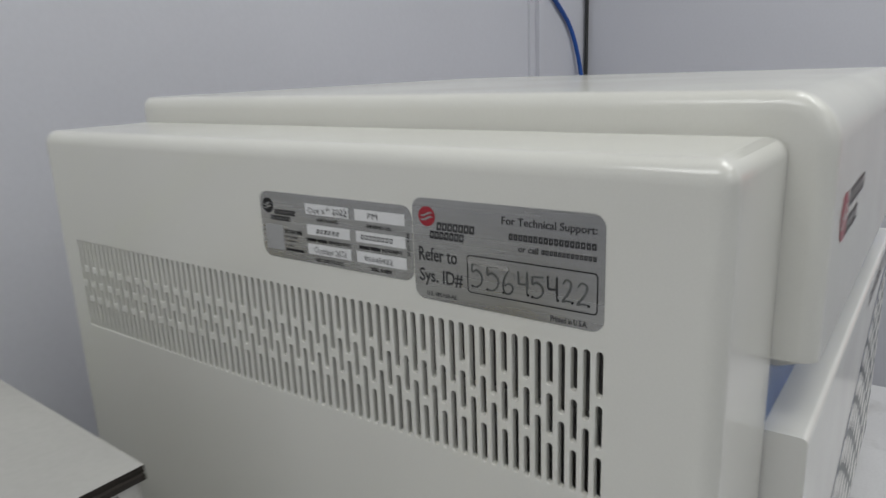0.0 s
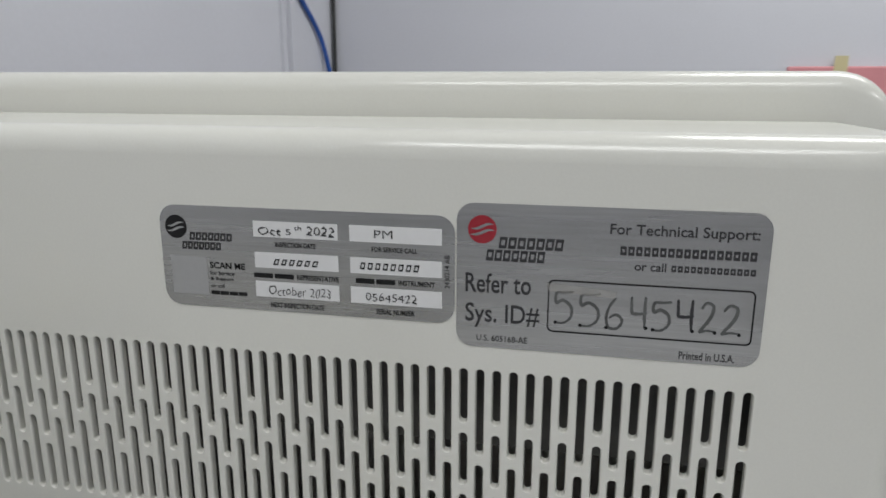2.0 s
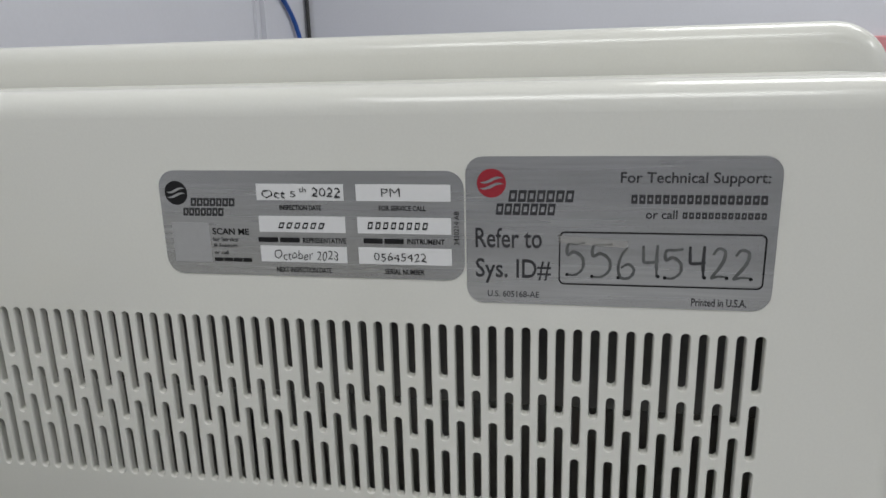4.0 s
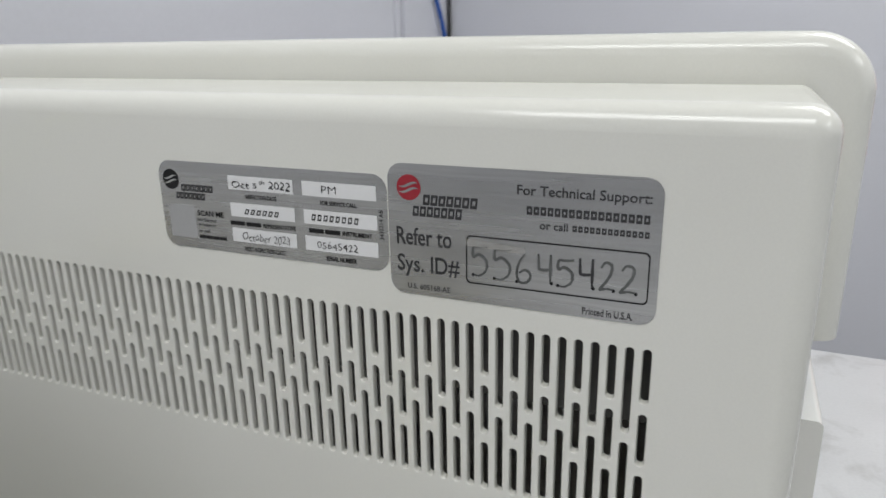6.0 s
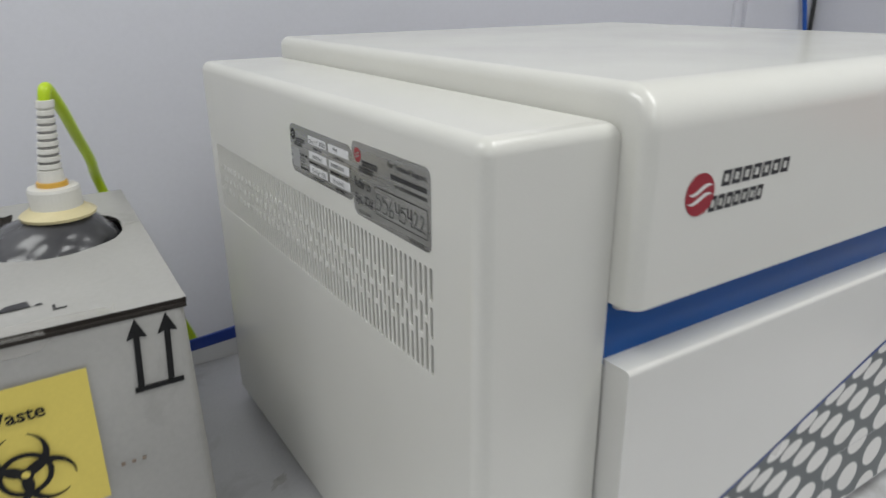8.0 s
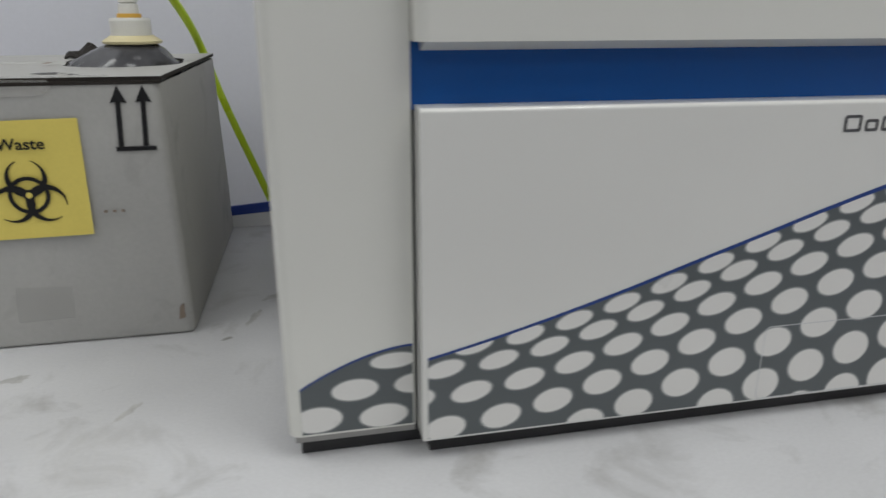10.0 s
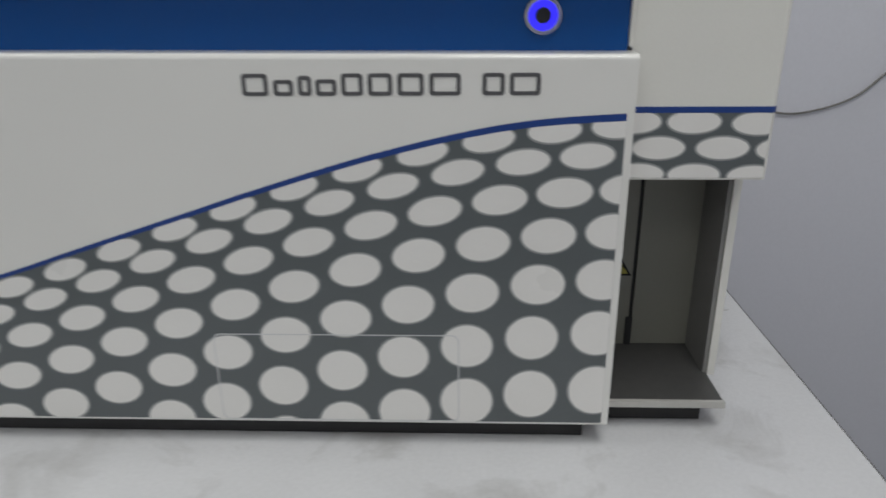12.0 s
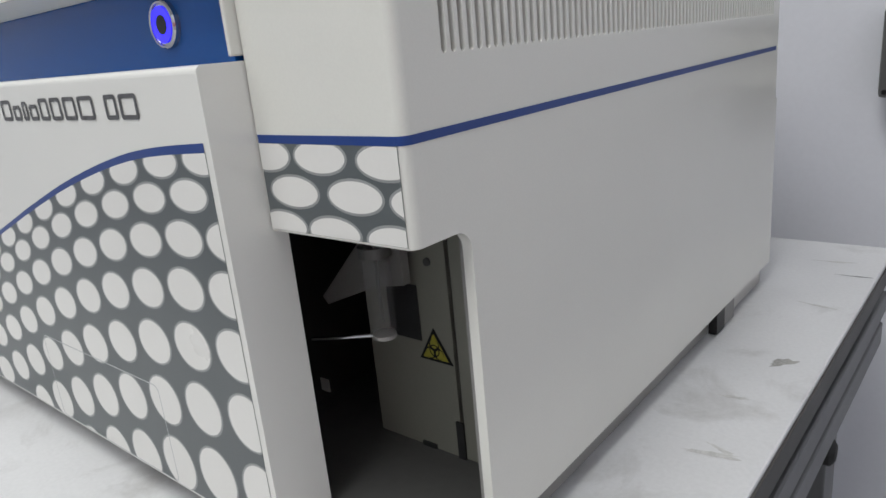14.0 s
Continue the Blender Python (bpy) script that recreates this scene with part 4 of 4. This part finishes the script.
for u in (-0.1400, -0.1172):
    shaft = [(u - 0.0052, 0.1995), (u - 0.0006, 0.1995), (u + 0.0018, 0.2425), (u + 0.0074, 0.2412), (u + 0.0003, 0.2575), (u - 0.0076, 0.2412), (u - 0.0026, 0.2425)]
    part("arrow_print", sheet(shaft, C, -0.0015, 0.0004), PRINT, carton_body, "black upward arrow")
part("line_print", sheet([(-0.1478, 0.1950), (-0.1108, 0.1950), (-0.1108, 0.1990), (-0.1478, 0.1990)], C, -0.0015, 0.0004), PRINT, carton_body)
for u, v, w, h in ((-0.228, 0.3230, 0.024, 0.014), (-0.202, 0.3245, 0.006, 0.003), (-0.335, 0.335, 0.03, 0.006)):
    part("ink_mark", sheet([(u, v), (u + w, v + h * 0.1), (u + w * 0.9, v + h), (u + w * 0.3, v + h * 0.8)], on_top(0.2655), 0, 0.0003), PRINT_GREY, flap)
part("ink_mark", sheet([(-0.1900, 0.3080), (-0.1805, 0.3085), (-0.1805, 0.3105), (-0.1880, 0.3100), (-0.1880, 0.3190), (-0.1900, 0.3185)], on_top(0.2655), 0, 0.0003), PRINT_GREY, flap)
for u, v, w, h in ((-0.272, 0.612, 0.022, 0.026), (-0.236, 0.622, 0.012, 0.016), (-0.262, 0.470, 0.006, 0.022)):
    part("ink_mark", sheet([(u, v), (u + w, v + h * 0.06), (u + w * 0.97, v + h), (u + w * 0.05, v + h * 0.95)], on_top(0.2655), 0, 0.0003), CARD_SHADE, flap)
for u in (-0.168, -0.160, -0.152):
    part("ink_mark", sheet(rect(u, u + 0.003, 0.134, 0.136), C, -0.0015, 0.0003), CARD_SHADE, carton_body)
part("stain", sheet([(-0.265, 0.022), (-0.212, 0.024), (-0.210, 0.058), (-0.262, 0.060)], C, -0.0015, 0.0002), material("old_tape", (0.36, 0.345, 0.31), 0.25, vary=0.15, alpha=0.13), carton_body, "faded tape patch")
part("torn_corner", sheet([(-0.1110, 0.012), (-0.1045, 0.014), (-0.1050, 0.030), (-0.1090, 0.026)], C, -0.0015, 0.0004), CARD_SHADE, carton_body)

# the yellow note
bm = bmesh.new()
grid = {}
for i in range(9):
    for j in range(9):
        s, t = i / 8, j / 8
        u = -0.2775 + 0.0995 * s + 0.0012 * t
        v = 0.1120 + 0.1150 * t + 0.0015 * s
        grid[i, j] = bm.verts.new((u, 0.2731 - 0.0016 * (1 - t) ** 2 - 0.0012 * s * s * (1 - t), v))
for i in range(8):
    for j in range(8):
        bm.faces.new((grid[i, j], grid[i + 1, j], grid[i + 1, j + 1], grid[i, j + 1]))
note = thing("waste_note", (-0.228, 0.2735, 0.170), "yellow paper note printed with the biohazard symbol, stuck on carton", "sign")
part("paper", bm, NOTE_YELLOW, note)
N = on_front(0.2704)
part("lettering", lettering("Waste", -0.2510, -0.2085, 0.2000, 0.2110, N, 0.0, bold=0.02), PRINT, note, "black bold word")
part("biohazard_symbol", biohazard(-0.2300, 0.1560, 0.0350, N, 0.0), PRINT, note, "black biohazard symbol")
part("symbol_gap", sheet(ellipse(-0.2300, 0.1560, 0.0030, 0.0030, seg=16), N, 0.0001, 0.0003), NOTE_YELLOW, note)

# spout, cap and tube on the bag in the carton
spout = thing("waste_spout", (-0.157, 0.50, 0.262), "white spout cap with sprung connector on a clear bag", "spout cap")
SC, LEAN = (-0.158, 0.500, 0.0), (0.0, 0.0)
bm = bmesh.new()
rings = []
for k in range(15):
    t = k / 14
    ring = []
    for j in range(56):
        a = 2 * math.pi * j / 56
        wr = 0.20 * noise.noise(Vector((math.cos(a) * 2.4, math.sin(a) * 2.4, t * 3))) + 0.10 * abs(math.sin(a * 5.5 + 2 * t + 2 * noise.noise(Vector((a, t * 4, 2.0))))) - 0.05
        r = (1 - t) ** 0.8 * (1 + wr * (1 - t) * 0.6)
        x = SC[0] + (HX - SC[0]) * (1 - t) + (0.022 + (HA + 0.006 - 0.022) * r) * math.cos(a)
        y = SC[1] + (HY - SC[1]) * (1 - t) + (0.022 + (HB + 0.006 - 0.022) * r) * math.sin(a)
        ring.append(bm.verts.new((x, y, 0.2480 + 0.040 * t ** 0.75 + 0.006 * wr * (1 - t) * 6 * 0.4)))
    rings.append(ring)
for a, b in zip(rings, rings[1:]):
    for j in range(56):
        bm.faces.new((a[j], a[(j + 1) % 56], b[(j + 1) % 56], b[j])).smooth = True
part("bag_neck", bm, FILM, spout, "crumpled clear plastic bag neck")
part("flange", lathe([(0.024, 0.2850), (0.0335, 0.2865), (0.0345, 0.2895), (0.0300, 0.2925), (0.0245, 0.2960)], SC, 40), CAP_CREAM, spout, "cream plastic flange")
part("cap", lathe([(0.0235, 0.2945), (0.0235, 0.3130), (0.0225, 0.3160), (0.0165, 0.3165)], SC, 40), CAP_WHITE, spout, "white screw cap")
part("seal_ring", lathe([(0.0140, 0.3160), (0.0142, 0.3170), (0.0138, 0.3210), (0.0110, 0.3215)], SC, 32), CAP_AMBER, spout, "amber seal ring")
part("connector", lathe([(0.0120, 0.3212), (0.0112, 0.3320), (0.0085, 0.3330)], SC, 24, lean=(0.0, 0)), CAP_WHITE, spout)
ribs = [(0.0112, 0.3310)]
for k in range(8):
    z, r = 0.3330 + 0.0072 * k, 0.0108 - 0.00042 * k
    ribs += [(r * 0.80, z), (r, z + 0.0012), (r * 0.98, z + 0.0046), (r * 0.78, z + 0.0056)]
ribs += [(0.0082, 0.3915), (0.0080, 0.3975), (0.0062, 0.3980)]
sleeve = part("ribbed_sleeve", lathe(ribs, (SC[0] - 0.12 * 0.331, SC[1], 0), 28, lean=(0.12, 0.0)), CAP_WHITE, spout, "white ribbed strain-relief sleeve")
for k in range(7):
    z, r = 0.3398 + 0.0072 * k, 0.0108 - 0.00042 * k
    part("sleeve_groove", lathe([(r * 0.84, z - 0.0012), (r * 0.90, z - 0.0004), (r * 0.84, z + 0.0004)], (SC[0] - 0.12 * 0.331, SC[1], 0), 24, lean=(0.12, 0.0)), LINER, sleeve)
tube = thing("waste_tube", (-0.016, 0.69, 0.0), "lime-green flexible waste tube running down behind carton", "tube")
part("tube_run", hose([(-0.167, 0.500, 0.325), (-0.163, 0.500, 0.365), (-0.159, 0.500, 0.400), (-0.156, 0.504, 0.408), (-0.152, 0.513, 0.402), (-0.143, 0.540, 0.381), (-0.131, 0.586, 0.347), (-0.117, 0.640, 0.308), (-0.107, 0.688, 0.266), (-0.082, 0.692, 0.184), (-0.033, 0.692, 0.050), (-0.016, 0.694, 0.0)], 0.0058, 12, 12), TUBE_LIME, tube)

strip = thing("edging_strip", (0.0, 0.66, -BZ), "white plastic strip with a blue upper edge at bench back", "strip")
part("strip_body", sheet([(-0.20, 0.0008 - BZ), (0.16, 0.0008 - BZ), (0.16, 0.0300), (-0.20, 0.0080)], on_front(0.664), -0.004, 0.0), LABEL_WHITE, strip)
part("strip_top", sheet([(-0.20, 0.0078), (0.16, 0.0295), (0.16, 0.0480), (-0.20, 0.0210)], on_front(0.664), -0.004, 0.001), STRIP_BLUE, strip, "blue band")

for ob, dx in ((carton, -0.003), (note, -0.0045), (spout, -0.009), (tube, 0.0)):
    ob.location.x += dx

# ---- on the walls ----
outlet = thing("wall_outlet", (0.848, 0.86, 0.147), "grey metal outlet box with four ivory sockets on wall", "outlet")
body = part("outlet_box", block(0.793, 0.900, 0.818, 0.8595, 0.148, 0.253, bevel=0.006, seg=3), BOX_GREY, outlet)
part("cover_plate", block(0.795, 0.898, 0.8150, 0.8178, 0.150, 0.251, bevel=0.001, seg=2), BOX_GREY, outlet, "dark grey cover plate")
O = on_front(0.815)
for cu in (0.8275, 0.8710):
    for cv in (0.2195, 0.1815):
        shape = [(cu + 0.0165 * max(-0.92, min(0.92, math.cos(a))) , cv + 0.0145 * max(-0.86, min(0.86, math.sin(a)))) for a in (2 * math.pi * k / 36 for k in range(36))]
        sk = part("socket", sheet(shape, O, -0.0005, 0.0022), IVORY, outlet, "ivory socket face")
        for du, dv, w, h in ((-0.0062, 0.0035, 0.0012, 0.0042), (0.0062, 0.0035, 0.0010, 0.0034)):
            part("slot", sheet(rect(cu + du - w, cu + du + w, cv + dv - h, cv + dv + h), O, 0.0022, 0.0024), PRINT, sk)
        part("slot", sheet(ellipse(cu, cv - 0.0072, 0.0024, 0.0024, seg=14), O, 0.0022, 0.0024), PRINT, sk)
for cu, cv in ((0.8005, 0.2455), (0.8925, 0.2455), (0.8005, 0.1555), (0.8925, 0.1555)):
    part("screw", lathe([(0.0032, 0.0), (0.003, -0.0012), (0.0, -0.0014)], (cu, 0.815, cv), 14, "y"), PRINT, outlet)

plug = thing("power_plug", (0.87, 0.80, 0.218), "pale moulded plug with thin dark cord in the outlet", "plug")
bm = lathe([(0.0135, 0.0), (0.0140, -0.008), (0.0120, -0.022), (0.0070, -0.028), (0.0, -0.028)], (0.871, 0.8125, 0.2205), 22, "y")
part("plug_body", bm, IVORY, plug)
part("strain_relief", hose([(0.871, 0.790, 0.221), (0.882, 0.787, 0.214), (0.894, 0.790, 0.204)], 0.0048, 10, 6), IVORY, plug)
cord = part("cord", hose([(0.894, 0.790, 0.204), (0.906, 0.800, 0.187), (0.916, 0.825, 0.168), (0.932, 0.842, 0.157), (0.985, 0.853, 0.133), (1.05, 0.855, 0.104), (1.12, 0.855, 0.083), (1.18, 0.855, 0.088), (1.245, 0.855, 0.112), (1.293, 0.855, 0.155), (1.38, 0.855, 0.24), (1.55, 0.852, 0.35), (1.66, 0.845, 0.38)], 0.0019, 8, 8), CORD, plug, "thin dark cord")
part("ferrite", hose([(0.922, 0.834, 0.164), (0.944, 0.846, 0.151)], 0.0062, 12, straight=True), CABLE_DARK, plug, "dark bead on the cord")

blue = thing("network_cable", (1.69, 0.835, 0.33), "blue network cable looping up the wall corner", "cable")
part("cable_run", hose([(1.698, 0.835, 0.33), (1.672, 0.838, 0.335), (1.655, 0.842, 0.38), (1.632, 0.846, 0.47), (1.585, 0.850, 0.555), (1.50, 0.852, 0.62), (1.38, 0.853, 0.70), (1.22, 0.853, 0.85), (1.12, 0.853, 1.1), (1.10, 0.853, 1.85)], 0.0062, 10, 12), CABLE_BLUE, blue)
dark = thing("corner_cable", (1.69, 0.848, 0.33), "dark cable running straight up the wall corner", "cable")
part("cable_run", hose([(1.699, 0.848, 0.33), (1.689, 0.849, 0.345), (1.690, 0.849, 0.5), (1.689, 0.849, 1.88)], 0.0052, 8, 6), CABLE_DARK, dark)

sign = thing("pink_sign", (1.69, -0.62, 0.2), "pink plastic sign with faded print on side wall", "sign")
board = part("board", block(1.686, 1.6985, -0.90, -0.340, 0.12, 0.475, bevel=0.004, seg=2), PINK, sign)
S = lambda u, v, h: (1.686 - h, u, v)
for u0, u1, v0, v1 in ((-0.57, -0.475, 0.275, 0.325), (-0.72, -0.60, 0.275, 0.325), (-0.70, -0.48, 0.195, 0.215)):
    part("print_bar", sheet(rect(u0, u1, v0, v1), S, 0, 0.0006), PINK_DARK, sign)
part("tape_tab", sheet(rect(-0.475, -0.445, 0.450, 0.500), S, -0.001, 0.002), CAP_CREAM, sign)
